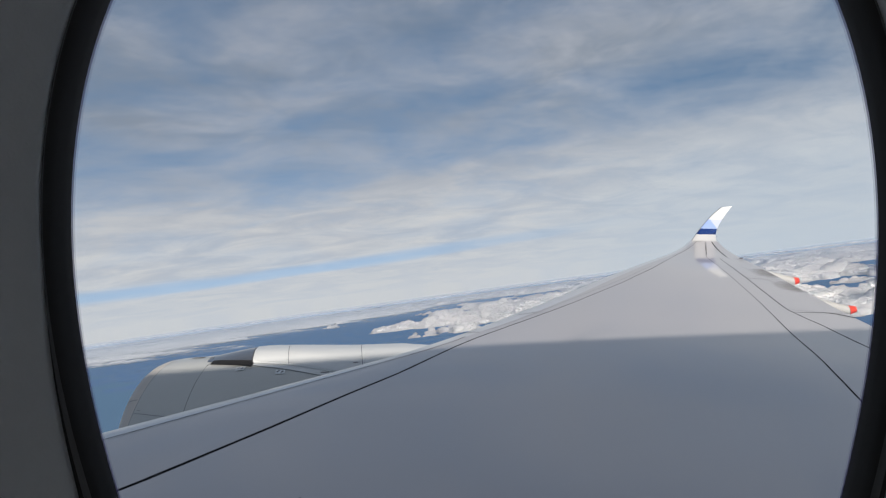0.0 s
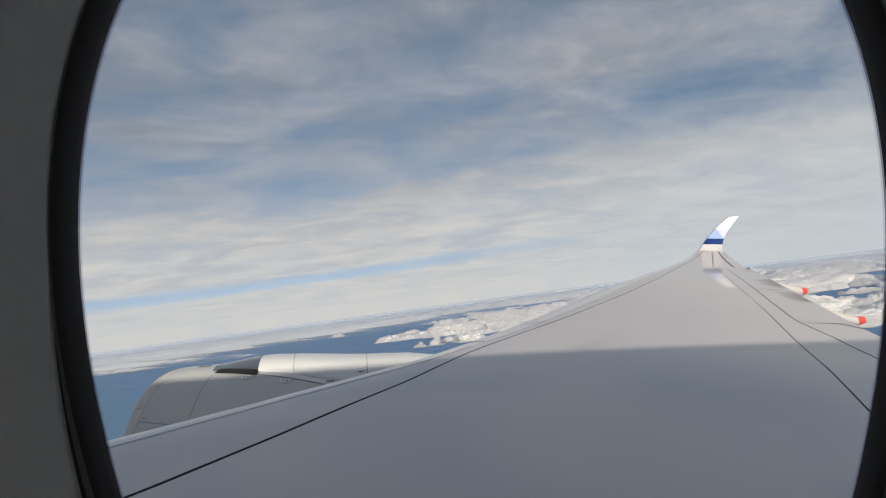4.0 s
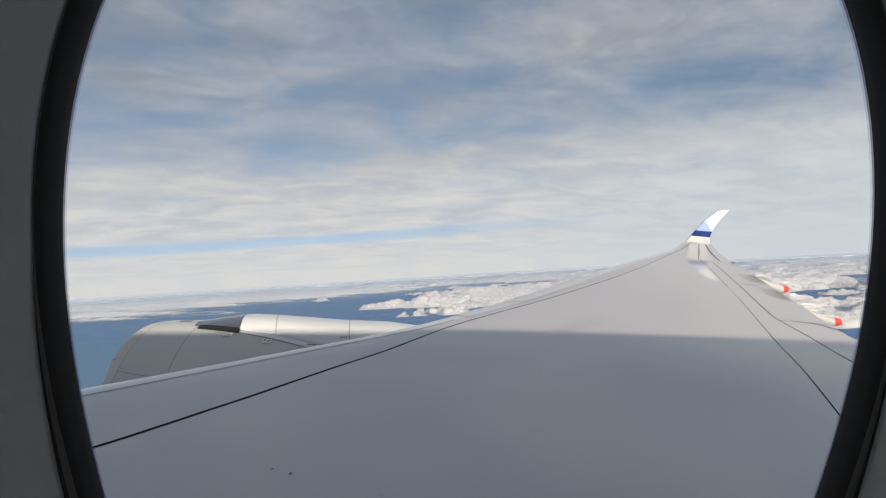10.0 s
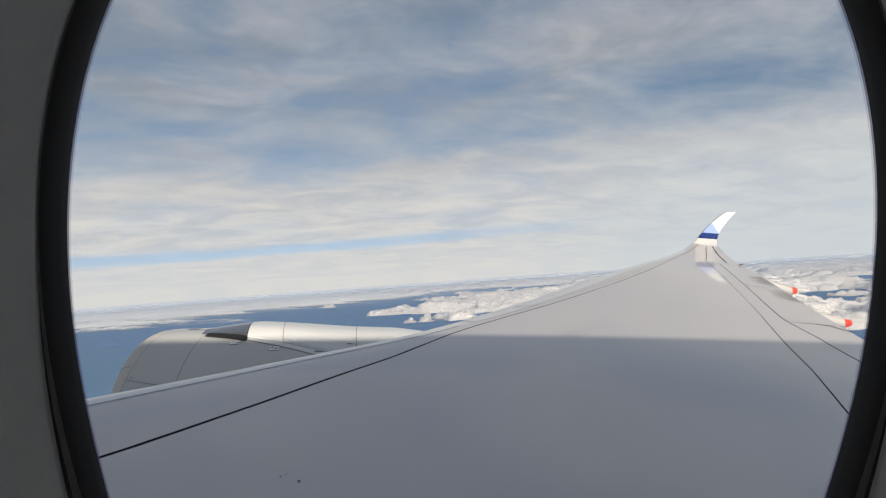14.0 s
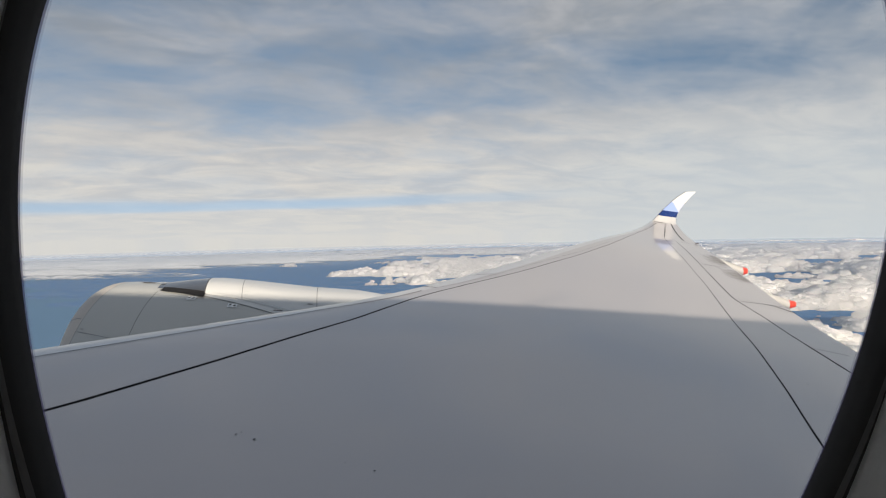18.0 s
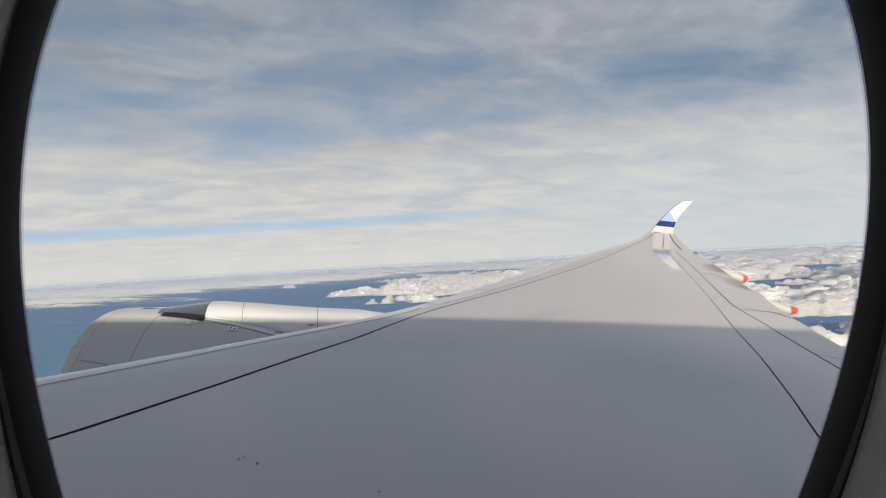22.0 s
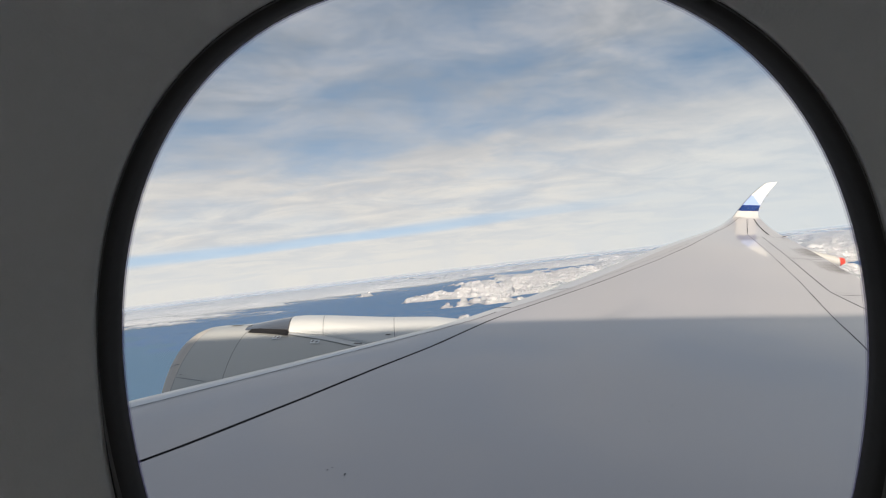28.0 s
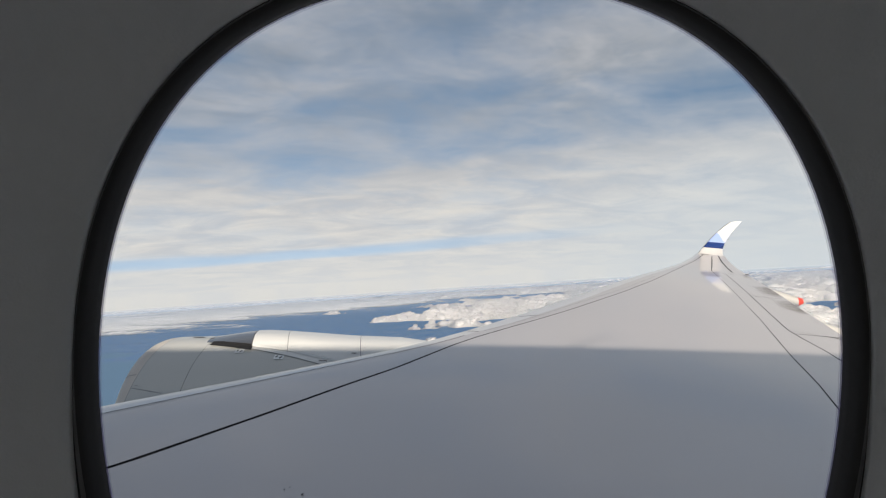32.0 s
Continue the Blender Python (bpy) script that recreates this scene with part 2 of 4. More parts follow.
def outline(o, count=160):
    """The window's rounded outline, grown by o."""
    pts = []
    for i in range(count):
        a = 2 * math.pi * i / count
        c, s = math.cos(a), math.sin(a)
        pts.append(((WA + o) * math.copysign(abs(c) ** (2 / WN), c), (WB + o) * math.copysign(abs(s) ** (2 / WN), s)))
    return pts


def ring(name, profile, mat, parent, label=""):
    """Rings of (offset, extra offset towards the sill, depth)."""
    rows = []
    for o, g, d in profile:
        r = []
        for (x0, z0), (x1, z1) in zip(outline(0.0), outline(1.0)):
            k = o + g * min(1.0, max(0.0, (0.11 - z0) / 0.11))
            r.append((x0 + (x1 - x0) * k, d, z0 + (z1 - z0) * k))
        rows.append(r + [r[0]])
    v, f = grid(rows)
    return mesh(name, v, f, mat, parent, label=label)


window = tagged(new("window_1"), "rounded cabin window with a dark rubber seal in a grey wall panel", "window", kind="structure")
window.matrix_world = WIN
ring("seal", [(0.022, 0, 0.014), (0.0005, 0, 0.001), (0.0, 0, 0.0), (0.0006, 0, -0.003), (0.0015, 0, -0.006), (0.0024, 0, -0.0078), (0.0034, 0, -0.0086)], RUBBER, window, "black rubber seal")
ring("bezel", [(0.0032, 0, -0.0083), (0.0036, 0.0008, -0.0088), (0.0038, 0.003, -0.0088), (0.004, 0.0034, -0.0078)], BEZEL, window, "thin dark grey plastic bezel")
ring("groove", [(0.0036, 0.0034, -0.0078), (0.0044, 0.0062, -0.0078)], RUBBER, window)
ring("reveal", [(0.004, 0.0056, -0.004), (0.0041, 0.0057, -0.0088), (0.0048, 0.0058, -0.0096), (0.009, 0.004, -0.0106), (0.02, 0.002, -0.0125), (0.05, 0, -0.018), (0.09, 0, -0.024), (0.12, 0, -0.028), (0.18, 0, -0.034)], LINING, window, "grey moulded plastic window reveal")
pane_rows = [[(x * k, 0.004, z * k) for x, z in outline(0.0)] for k in (1.06, 0.5, 0.001)]
pane_rows = [r + [r[0]] for r in pane_rows]


def glass_material():
    m = bpy.data.materials.new("window_glass")
    m.use_nodes = True
    nt = m.node_tree
    nt.nodes.clear()
    out, mix = nt.nodes.new("ShaderNodeOutputMaterial"), nt.nodes.new("ShaderNodeMixShader")
    tr, gl, fr = nt.nodes.new("ShaderNodeBsdfTransparent"), nt.nodes.new("ShaderNodeBsdfGlossy"), nt.nodes.new("ShaderNodeFresnel")
    tr.inputs[0].default_value = (0.97, 0.975, 0.98, 1)
    gl.inputs["Roughness"].default_value = 0.02
    fr.inputs["IOR"].default_value = 1.25
    nt.links.new(fr.outputs[0], mix.inputs[0])
    nt.links.new(tr.outputs[0], mix.inputs[1])
    nt.links.new(gl.outputs[0], mix.inputs[2])
    nt.links.new(mix.outputs[0], out.inputs[0])
    return m


pane = mesh("pane", *grid(pane_rows), glass_material(), window, label="clear acrylic pane")
pane.visible_shadow = False


def fringe_material(name, amount, tint):
    m = bpy.data.materials.new(name)
    m.use_nodes = True
    nt = m.node_tree
    nt.nodes.clear()
    out, mix = nt.nodes.new("ShaderNodeOutputMaterial"), nt.nodes.new("ShaderNodeMixShader")
    tr, tl = nt.nodes.new("ShaderNodeBsdfTransparent"), nt.nodes.new("ShaderNodeBsdfTranslucent")
    tl.inputs[0].default_value = (*tint, 1)
    mix.inputs[0].default_value = amount
    nt.links.new(tr.outputs[0], mix.inputs[1])
    nt.links.new(tl.outputs[0], mix.inputs[2])
    nt.links.new(mix.outputs[0], out.inputs[0])
    return m


# two tinted rings imitate the lilac light fringe along the seal
edge = ring("pane_fringe", [(-0.0003, 0, 0.0006), (0.0002, 0, 0.0005), (0.001, 0, 0.0004)], fringe_material("fringe_dark_tint", 0.72, (0.10, 0.075, 0.20)), window, "dark lilac optical fringe painted along the pane edge")
rim = ring("pane_faint_fringe", [(-0.0008, 0, 0.0008), (-0.0003, 0, 0.0006)], fringe_material("fringe_faint_tint", 0.22, (0.34, 0.28, 0.46)), window, "faint lilac optical fringe painted inside the pane edge")
edge.visible_shadow = rim.visible_shadow = False

# fuselage round the cabin, with its rows of window openings
RF = 2.98
PITCH = 0.635
TH_PORT = math.pi - 2 * LEAN


def tube(name, radius, hw, hh, mat, centre_hw, centre_hh, label):
    xs = sorted({round(k * PITCH + s * (centre_hw if k == 0 else hw), 4) for k in range(-14, 15) for s in (-1, 1)} | {-16.0, 16.0})
    dth = hh / radius
    dc = centre_hh / radius
    ths = sorted({-dc, dc, -dth, dth, TH_PORT - dth, TH_PORT + dth} | {round(-math.pi + i * 2 * math.pi / 72, 5) for i in range(73)})
    ths = [t for t in ths if not any(abs(t - e) < 0.02 and t != e for e in (-dc, dc, -dth, dth, TH_PORT - dth, TH_PORT + dth))]
    rows = [[(x, -RF + radius * math.cos(t), radius * math.sin(t)) for x in xs] for t in ths]
    v, f = grid(rows)
    n = len(xs)
    keep = []
    for q in f:
        i, j = divmod(q[0], n)
        xm, tm = (xs[j] + xs[j + 1]) / 2, (ths[i] + ths[i + 1]) / 2
        k = round(xm / PITCH)
        inx = abs(xm - k * PITCH) < (centre_hw if k == 0 else hw) and abs(k) <= 14
        star = abs(tm) < (dc if k == 0 else dth)
        port = abs(tm - TH_PORT) < dth
        if inx and (star or port):
            continue
        keep.append(q)
    ob = mesh(name, v, keep, mat, label=label)
    ob.matrix_world = BARREL
    return ob


tagged(tube("fuselage_skin", 3.0, 0.17, 0.28, SKIN, 0.215, 0.32, "white painted fuselage barrel with a row of windows"), category="fuselage", kind="structure")
tagged(tube("wall_cabin", 2.945, 0.17, 0.28, CABIN, 0.235, 0.335, "pale grey cabin wall lining with window openings"), category="wall", kind="structure")


def blade_antenna(x0, theta):
    """A swept blade on the crown of the fuselage, whose shadow falls on the wing."""
    c, s_ = math.cos(theta), math.sin(theta)
    rows = []
    for k in (0.0, 0.25, 0.5, 0.75, 0.92, 1.0):
        rho, lead, tail, half = 2.99 + 0.35 * k, x0 + 1.12 * k, x0 + 0.07 + 1.09 * k, 0.02 * (1 - 0.6 * k)
        ringp = []
        for i in range(17):
            a = 2 * math.pi * i / 16
            xx, w_ = (lead + tail) / 2 + (tail - lead) / 2 * math.cos(a), half * math.sin(a)
            ringp.append((xx, -RF + rho * c - w_ * s_, rho * s_ + w_ * c))
        rows.append(ringp)
    ob = mesh("blade_antenna", *grid(rows), SKIN, bpy.data.objects["fuselage_skin"], label="swept white blade antenna")
    return ob


blade_antenna(3.62, radians(50.7))
for sx, nm in ((-16.0, "wall_front"), (16.0, "wall_rear")):
    disc = [(sx, -RF, 0)] + [(sx, -RF + 3.0 * math.cos(2 * math.pi * i / 72), 3.0 * math.sin(2 * math.pi * i / 72)) for i in range(72)]
    b = mesh(nm, disc, [(0, 1 + i, 1 + (i + 1) % 72) for i in range(72)], CABIN)
    b.matrix_world = BARREL
    tagged(b, "plain pale grey cabin bulkhead", "wall", kind="structure")
floor = mesh("floor", [(-15.9, -5.3, -1.55), (15.9, -5.3, -1.55), (15.9, -0.35, -1.0), (-15.9, -0.35, -1.0)], [(0, 1, 2, 3)], CARPET, smooth=False)
floor.matrix_world = Matrix.Translation((0, 0, 0))
tagged(floor, "dark blue-grey carpeted cabin floor", "floor", kind="structure")

# ---- wing: x aft, y outboard, z up, from the eye ----
EYE = Vector((0.0006, -0.2357, 0.0944))
XL, TL, XT, TT, YTIP = -4.8505, 0.60, 12.631, 0.36, 27.0
TAU = 0.03


def x_le(y):
    return XL + TL * y - 0.5 * min(1.0, max(0.0, (7.0 - y) / 2.9)) ** 1.15


def x_te(y):
    return XT - (YTIP - y) * TT


def z_le(y):
    w = max((y - 12) / 12, -0.45)
    return -0.5337 + 0.7406 * w + 0.0801 * w ** 2 - 0.7682 * w ** 3 + 0.5854 * w ** 4


def foil(xi):
    xi = min(max(xi, 0), 1)
    return 5 * TAU * (0.2969 * math.sqrt(xi) - 0.126 * xi - 0.3516 * xi ** 2 + 0.2843 * xi ** 3 - 0.1015 * xi ** 4)


def z_wing(x, y):
    w = (y - 12) / 12
    ch = max(x_te(y) - x_le(y), 0.5)
    s = x - x_le(y)
    return z_le(y) + (-0.1287 - 0.014 * w) * s + ch * foil(s / ch)


def z_under(x, y):
    w = (y - 12) / 12
    ch = max(x_te(y) - x_le(y), 0.5)
    s = x - x_le(y)
    return z_le(y) + (-0.1287 - 0.014 * w) * s - ch * foil(s / ch) * 2.2 - 0.004


def at(x, y, z):
    return (x + EYE.x, y + EYE.y, z + EYE.z)


# plan lines: span, distance aft
SLAT = [(0.6, -3.3), (3.16, -1.835), (3.33, -1.755), (3.52, -1.665), (3.94, -1.472), (4.39, -1.255), (4.98, -0.97), (5.80, -0.55), (7.18, 0.03), (7.80, 0.35), (8.65, 0.88), (10.43, 2.08), (13.37, 3.98), (16.09, 5.59), (21.97, 8.73), (26.13, 11.15), (27.0, 11.7)]
SPOIL = [(0.6, 1.2), (4.70, 3.12), (5.29, 3.38), (6.28, 3.81), (7.69, 4.37), (9.2, 4.98), (10.78, 5.60), (15.73, 7.40), (20.69, 9.18), (26.54, 11.88), (27.0, 12.05)]
FLAP = [(0.6, 2.95), (6.87, 4.77), (8.43, 5.25), (9.92, 5.60), (11.77, 6.28), (14.02, 7.11), (19.95, 9.30)]


def line_x(table, y):
    return lerp_table(table, y)[0]


def spans(a, b, n):
    return [a + (b - a) * i / n for i in range(n + 1)]


wing = tagged(new("wing"), "long pale grey swept aircraft wing curving up to its tip", "wing")
wing.matrix_world = Matrix.Translation(EYE)


def wing_sheet(name, fa, fb, y0, y1, ny, nx, mat, label="", power=1.0, lift=0.0, under=False):
    rows = []
    for y in spans(y0, y1, ny):
        a, b = fa(y), fb(y)
        rows.append([(a + (b - a) * (j / nx) ** power, y, (z_under if under else z_wing)(a + (b - a) * (j / nx) ** power, y) + lift) for j in range(nx + 1)])
    return mesh(name, *grid(rows), mat, wing, label=label)


def gap(y):
    return 0.022 - 0.011 * min(1.0, y / 12)


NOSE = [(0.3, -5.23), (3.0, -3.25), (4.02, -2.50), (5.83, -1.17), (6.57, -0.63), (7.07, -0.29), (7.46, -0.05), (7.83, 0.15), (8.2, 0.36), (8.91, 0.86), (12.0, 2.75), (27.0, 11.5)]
wing_sheet("leading_edge", x_le, lambda y: max(line_x(NOSE, y), x_le(y) + 0.05), 0.3, 27, 120, 16, LEDGE_SHEEN, "leading edge skin, coloured paler to imitate reflected sky", power=2.0)
wing_sheet("slat", lambda y: max(line_x(NOSE, y), x_le(y) + 0.05), lambda y: line_x(SLAT, y) - gap(y), 0.3, 9.67, 48, 24, WING, "pale grey inboard leading edge slat", power=2.0)
wing_sheet("slat", lambda y: max(line_x(NOSE, y), x_le(y) + 0.05), lambda y: line_x(SLAT, y) - gap(y), 9.68, 27, 60, 24, WING, "pale grey outboard leading edge slat", power=2.0)
wing_sheet("wing_box", lambda y: line_x(SLAT, y) + gap(y), lambda y: line_x(SPOIL, y) - gap(y) * 0.5, 0.3, 27, 90, 24, WING, "glossy pale grey upper wing skin")
wing_sheet("spoiler", lambda y: line_x(SPOIL, y) + gap(y) * 0.5, lambda y: line_x(FLAP, y) - gap(y) * 0.8, 0.3, 19.95, 70, 8, WING, "pale grey spoiler panels")
wing_sheet("inboard_flap", lambda y: line_x(FLAP, y) + gap(y) * 0.8, x_te, 0.3, 9.66, 40, 10, WING, "pale grey inboard flap")
wing_sheet("outboard_flap", lambda y: line_x(FLAP, y) + gap(y) * 0.8, x_te, 9.69, 14.11, 24, 10, WING, "pale grey outboard flap")
wing_sheet("aileron", lambda y: line_x(FLAP, y) + gap(y) * 0.8, x_te, 14.14, 19.95, 24, 10, WING, "pale grey aileron")
wing_sheet("tip_panel", lambda y: line_x(SPOIL, y) + gap(y) * 0.5, x_te, 19.98, 27, 30, 12, WING, "pale grey fixed trailing edge near the tip")
wing_sheet("flap_gap", lambda y: line_x(FLAP, y) - 0.08, lambda y: x_te(y) - 0.05, 0.3, 20.2, 70, 6, LINE, "dark flap gap", lift=-0.014)
wing_sheet("lower_skin", x_le, x_te, 0.3, 27, 60, 30, WING, under=True, power=1.6)
wing_sheet("slat_gap", lambda y: line_x(SLAT, y) - 0.08, lambda y: line_x(SLAT, y) + 0.08, 0.3, 26.9, 90, 2, LINE, "dark slat gap", lift=-0.012)
wing_sheet("spoiler_gap", lambda y: line_x(SPOIL, y) - 0.08, lambda y: line_x(SPOIL, y) + 0.08, 0.3, 26.9, 90, 2, LINE, "dark spoiler gap", lift=-0.012)


def seam(name, pts, width, mat, label=""):
    """A narrow sealant strip laid on the upper skin along a plan line of (x, y)."""
    rows = []
    pts = [Vector(p) for p in pts]
    dense = []
    for a, b in zip(pts, pts[1:]):
        n = max(2, int((b - a).length / 0.3))
        dense += [a.lerp(b, i / n) for i in range(n)]
    dense.append(pts[-1])
    for i, p in enumerate(dense):
        d = (dense[min(i + 1, len(dense) - 1)] - dense[max(i - 1, 0)]).normalized()
        s = Vector((-d.y, d.x)) * width / 2
        rows.append([(q.x, q.y, z_wing(q.x, q.y) + 0.004) for q in (p - s, p + s)])
    return mesh(name, *grid(rows), mat, wing, label=label)


seam("nose_seam", [(-3.25, 3.0), (-2.50, 4.02), (-1.17, 5.83), (-0.63, 6.57), (-0.29, 7.07), (-0.05, 7.46), (0.15, 7.83)], 0.014, LINE)
seam("outer_nose_seam", [(0.42, 8.2), (0.61, 8.45), (0.91, 8.91), (1.48, 9.79), (2.19, 10.93), (3.05, 12.23), (4.15, 13.91), (5.89, 16.92)], 0.009, THIN)
seam("slat_end", [(0.06, 8.36), (0.36, 8.15)], 0.03, LINE)
seam("slat_end", [(1.08, 9.6), (1.40, 9.75)], 0.03, THIN)
seam("aileron_seam", [(12.25, 26.8), (9.95, 20.8)], 0.045, LINE)
seam("tip_seam", [(11.82, 26.52), (9.18, 20.69)], 0.02, LINE)
seam("tab_seam", [(9.86, 19.86), (9.84, 19.35)], 0.03, THIN)
seam("flap_joint", [(5.62, 9.90), (5.85, 9.80), (6.05, 9.69)], 0.012, THIN)
seam("flap_joint", [(6.05, 9.69), (6.18, 9.54), (6.24, 9.2)], 0.035, LINE)
seam("flap_joint", [(7.21, 14.31), (7.48, 13.96), (7.51, 13.73)], 0.02, THIN)
seam("flap_joint", [(4.73, 6.65), (5.02, 6.47)], 0.016, LINE)


def specks(name, places, seed, mat, size):
    """Small chips and bug marks on the upper skin."""
    rnd = random.Random(seed)
    v, f = [], []
    for x, y in places:
        r = rnd.uniform(*size)
        b = len(v)
        for i in range(7):
            a = 2 * math.pi * i / 7
            q = r * rnd.uniform(0.6, 1.3)
            v.append((x + 1.6 * q * math.cos(a), y + 2.2 * q * math.sin(a), z_wing(x, y) + 0.004))
        f.append(tuple(range(b, b + 7)))
    ob = mesh(name, v, f, mat, wing, smooth=False)
    ob["kind"] = "stuff"
    return ob


specks("chips", [(-0.87, 3.00), (-0.89, 2.97), (-0.79, 2.93), (-0.19, 2.70), (3.52, 5.04), (3.37, 4.86), (1.08, 3.88), (3.49, 4.98)], 4, LINE, (0.0028, 0.0045))
specks("nicks", [(-0.33, 2.76), (-0.79, 2.93), (1.22, 4.18), (0.29, 4.05), (-0.06, 4.11), (0.40, 3.93), (0.60, 3.79), (0.70, 3.76), (0.97, 3.85), (1.58, 4.92), (0.45, 5.16), (-0.85, 4.45), (1.60, 4.15), (2.31, 4.36), (2.54, 4.22), (3.35, 4.78), (1.70, 4.27), (-1.40, 4.55)], 7, LINE, (0.0025, 0.004))
_r = random.Random(9)
specks("dirt_spots", [(_r.uniform(-0.9, 3.4), _r.uniform(2.8, 6.8)) for _ in range(60)], 5, THIN, (0.0013, 0.0026))


def te_streaks(y0, y1, depth, seed):
    """Streaked dirt and painted shade by the fairings, which thins out forwards."""
    ny, nx = 50, 14
    rows, fade = [], []
    for i in range(ny):
        y = y0 + (y1 - y0) * i / (ny - 1)
        k = math.sin(math.pi * i / (ny - 1)) ** 0.8
        row = []
        for j in range(nx):
            t = j / (nx - 1)
            x = x_te(y) - 0.02 - depth * (1 - t)
            row.append((x, y, z_wing(x, y) + 0.004))
            fade.append(k * t ** 0.7)
        rows.append(row)
    ob = mesh("grime_shade_streaks", *grid(rows), GRIME_SHADE, wing, label="thin brownish grey dirt streaks with painted shade")
    ob.data.attributes.new("thickness", "FLOAT", "POINT").data.foreach_set("value", fade)
    return ob


def thin_out(m, scale, low, high):
    """Lets a thin film of dirt and painted shade break up by noise and the mesh's own thickness."""
    nt = m.node_tree
    tc, mp, n = nt.nodes.new("ShaderNodeTexCoord"), nt.nodes.new("ShaderNodeMapping"), nt.nodes.new("ShaderNodeTexNoise")
    mp.inputs["Scale"].default_value = scale
    nt.links.new(tc.outputs["Object"], mp.inputs["Vector"])
    nt.links.new(mp.outputs[0], n.inputs["Vector"])
    n.inputs["Scale"].default_value, n.inputs["Detail"].default_value = 1.0, 6
    at, mul, mr = nt.nodes.new("ShaderNodeAttribute"), nt.nodes.new("ShaderNodeMath"), nt.nodes.new("ShaderNodeMapRange")
    at.attribute_name = "thickness"
    mul.operation = "MULTIPLY"
    nt.links.new(n.outputs["Fac"], mul.inputs[0])
    nt.links.new(at.outputs["Fac"], mul.inputs[1])
    mr.inputs["From Min"].default_value, mr.inputs["From Max"].default_value = low, high
    mr.inputs["To Max"].default_value = 0.6
    nt.links.new(mul.outputs[0], mr.inputs["Value"])
    nt.links.new(mr.outputs[0], nt.nodes["Principled BSDF"].inputs["Alpha"])


thin_out(GRIME_SHADE, (4.0, 4.0, 4.0), 0.08, 0.6)
te_streaks(11.8, 14.0, 0.5, 1)
te_streaks(14.2, 16.8, 0.55, 2)
wick = mesh("static_wick", *grid([[(x, 19.95 + 0.015 * math.cos(a), z_wing(9.9, 19.95) + 0.02 + 0.02 * math.sin(a)) for a in spans(0, 2 * math.pi, 8)] for x in (9.96, 9.98, 10.06, 10.08)]), LINE, wing, label="short black static wick")

# winglet, lofted between its two edges
LEB = (Vector((11.42, 27.0, 0.43)), Vector((12.66, 28.0, 1.38)), Vector((13.8, 28.6, 1.89)))
TEB = (Vector((12.60, 27.0, 0.20)), Vector((12.88, 28.2, 0.76)), Vector((14.38, 28.65, 1.90)))


def bez(b, t):
    return b[0] * (1 - t) ** 2 + b[1] * 2 * t * (1 - t) + b[2] * t * t


def winglet():
    w = tagged(new("winglet"), "upswept white wing tip with blue and pale blue bands", "winglet")
    w.matrix_world = Matrix.Translation(EYE)
    nt_, nc = 110, 28
    P = {}
    for i in range(nt_ + 1):
        t = i / nt_
        a, b = bez(LEB, t), bez(TEB, t)
        for j in range(nc + 1):
            k = j / nc
            for side in (1, -1):
                th = 0.09 * (1 - 0.75 * t) * math.sqrt(k) * (1 - k) * 2
                up = (b - a).cross(bez(LEB, min(t + 0.02, 1)) - bez(LEB, max(t - 0.02, 0))).normalized()
                P[i, j, side] = a.lerp(b, k) + up * th * side
    groups = {}
    for i in range(nt_):
        for j in range(nc):
            for side in (1, -1):
                q = [P[i, j, side], P[i, j + 1, side], P[i + 1, j + 1, side], P[i + 1, j, side]]
                c = sum(q, Vector()) / 4
                v = c.z / c.y + 0.15 * (c.x / c.y - 0.447)
                k = (j + 0.5) / nc
                key = "base" if v < 0.0247 else "blue_band" if v < 0.0347 else ("pale_band" if k < 1.0 - (v - 0.0347) * 55 else "lavender_band") if v < 0.0510 else "tip"
                groups.setdefault(key, []).append(q)
    mats = {"base": BASE, "blue_band": BLUE, "pale_band": LIGHTBLUE, "lavender_band": LAVENDER, "tip": WHITE}
    for key, qs in groups.items():
        idx, vs, fs = {}, [], []
        for q in qs:
            f = []
            for p in q:
                kk = tuple(round(c, 5) for c in p)
                if kk not in idx:
                    idx[kk] = len(vs)
                    vs.append(kk)
                f.append(idx[kk])
            fs.append(f)
        mesh(key, vs, fs, mats[key], w)
    # bare leading edge strip and the wicks along the trailing edge
    le = [bez(LEB, i / 60) for i in range(61)]
    mesh("leading_edge", *grid([[p + Vector((-0.012 * math.cos(a), 0, 0.012 * math.sin(a) + 0.004)) for a in spans(0, 2 * math.pi, 8)] for p in le]), DARKMETAL, w, label="bare metal leading edge strip")
    for t in (0.25, 0.42, 0.58, 0.72):
        p = bez(TEB, t)
        mesh("wick", *grid([[p + Vector((q, 0.008 * math.cos(a), 0.008 * math.sin(a))) for a in spans(0, 2 * math.pi, 6)] for q in (-0.03, 0.09)]), DARKMETAL, w)
    return w


winglet()


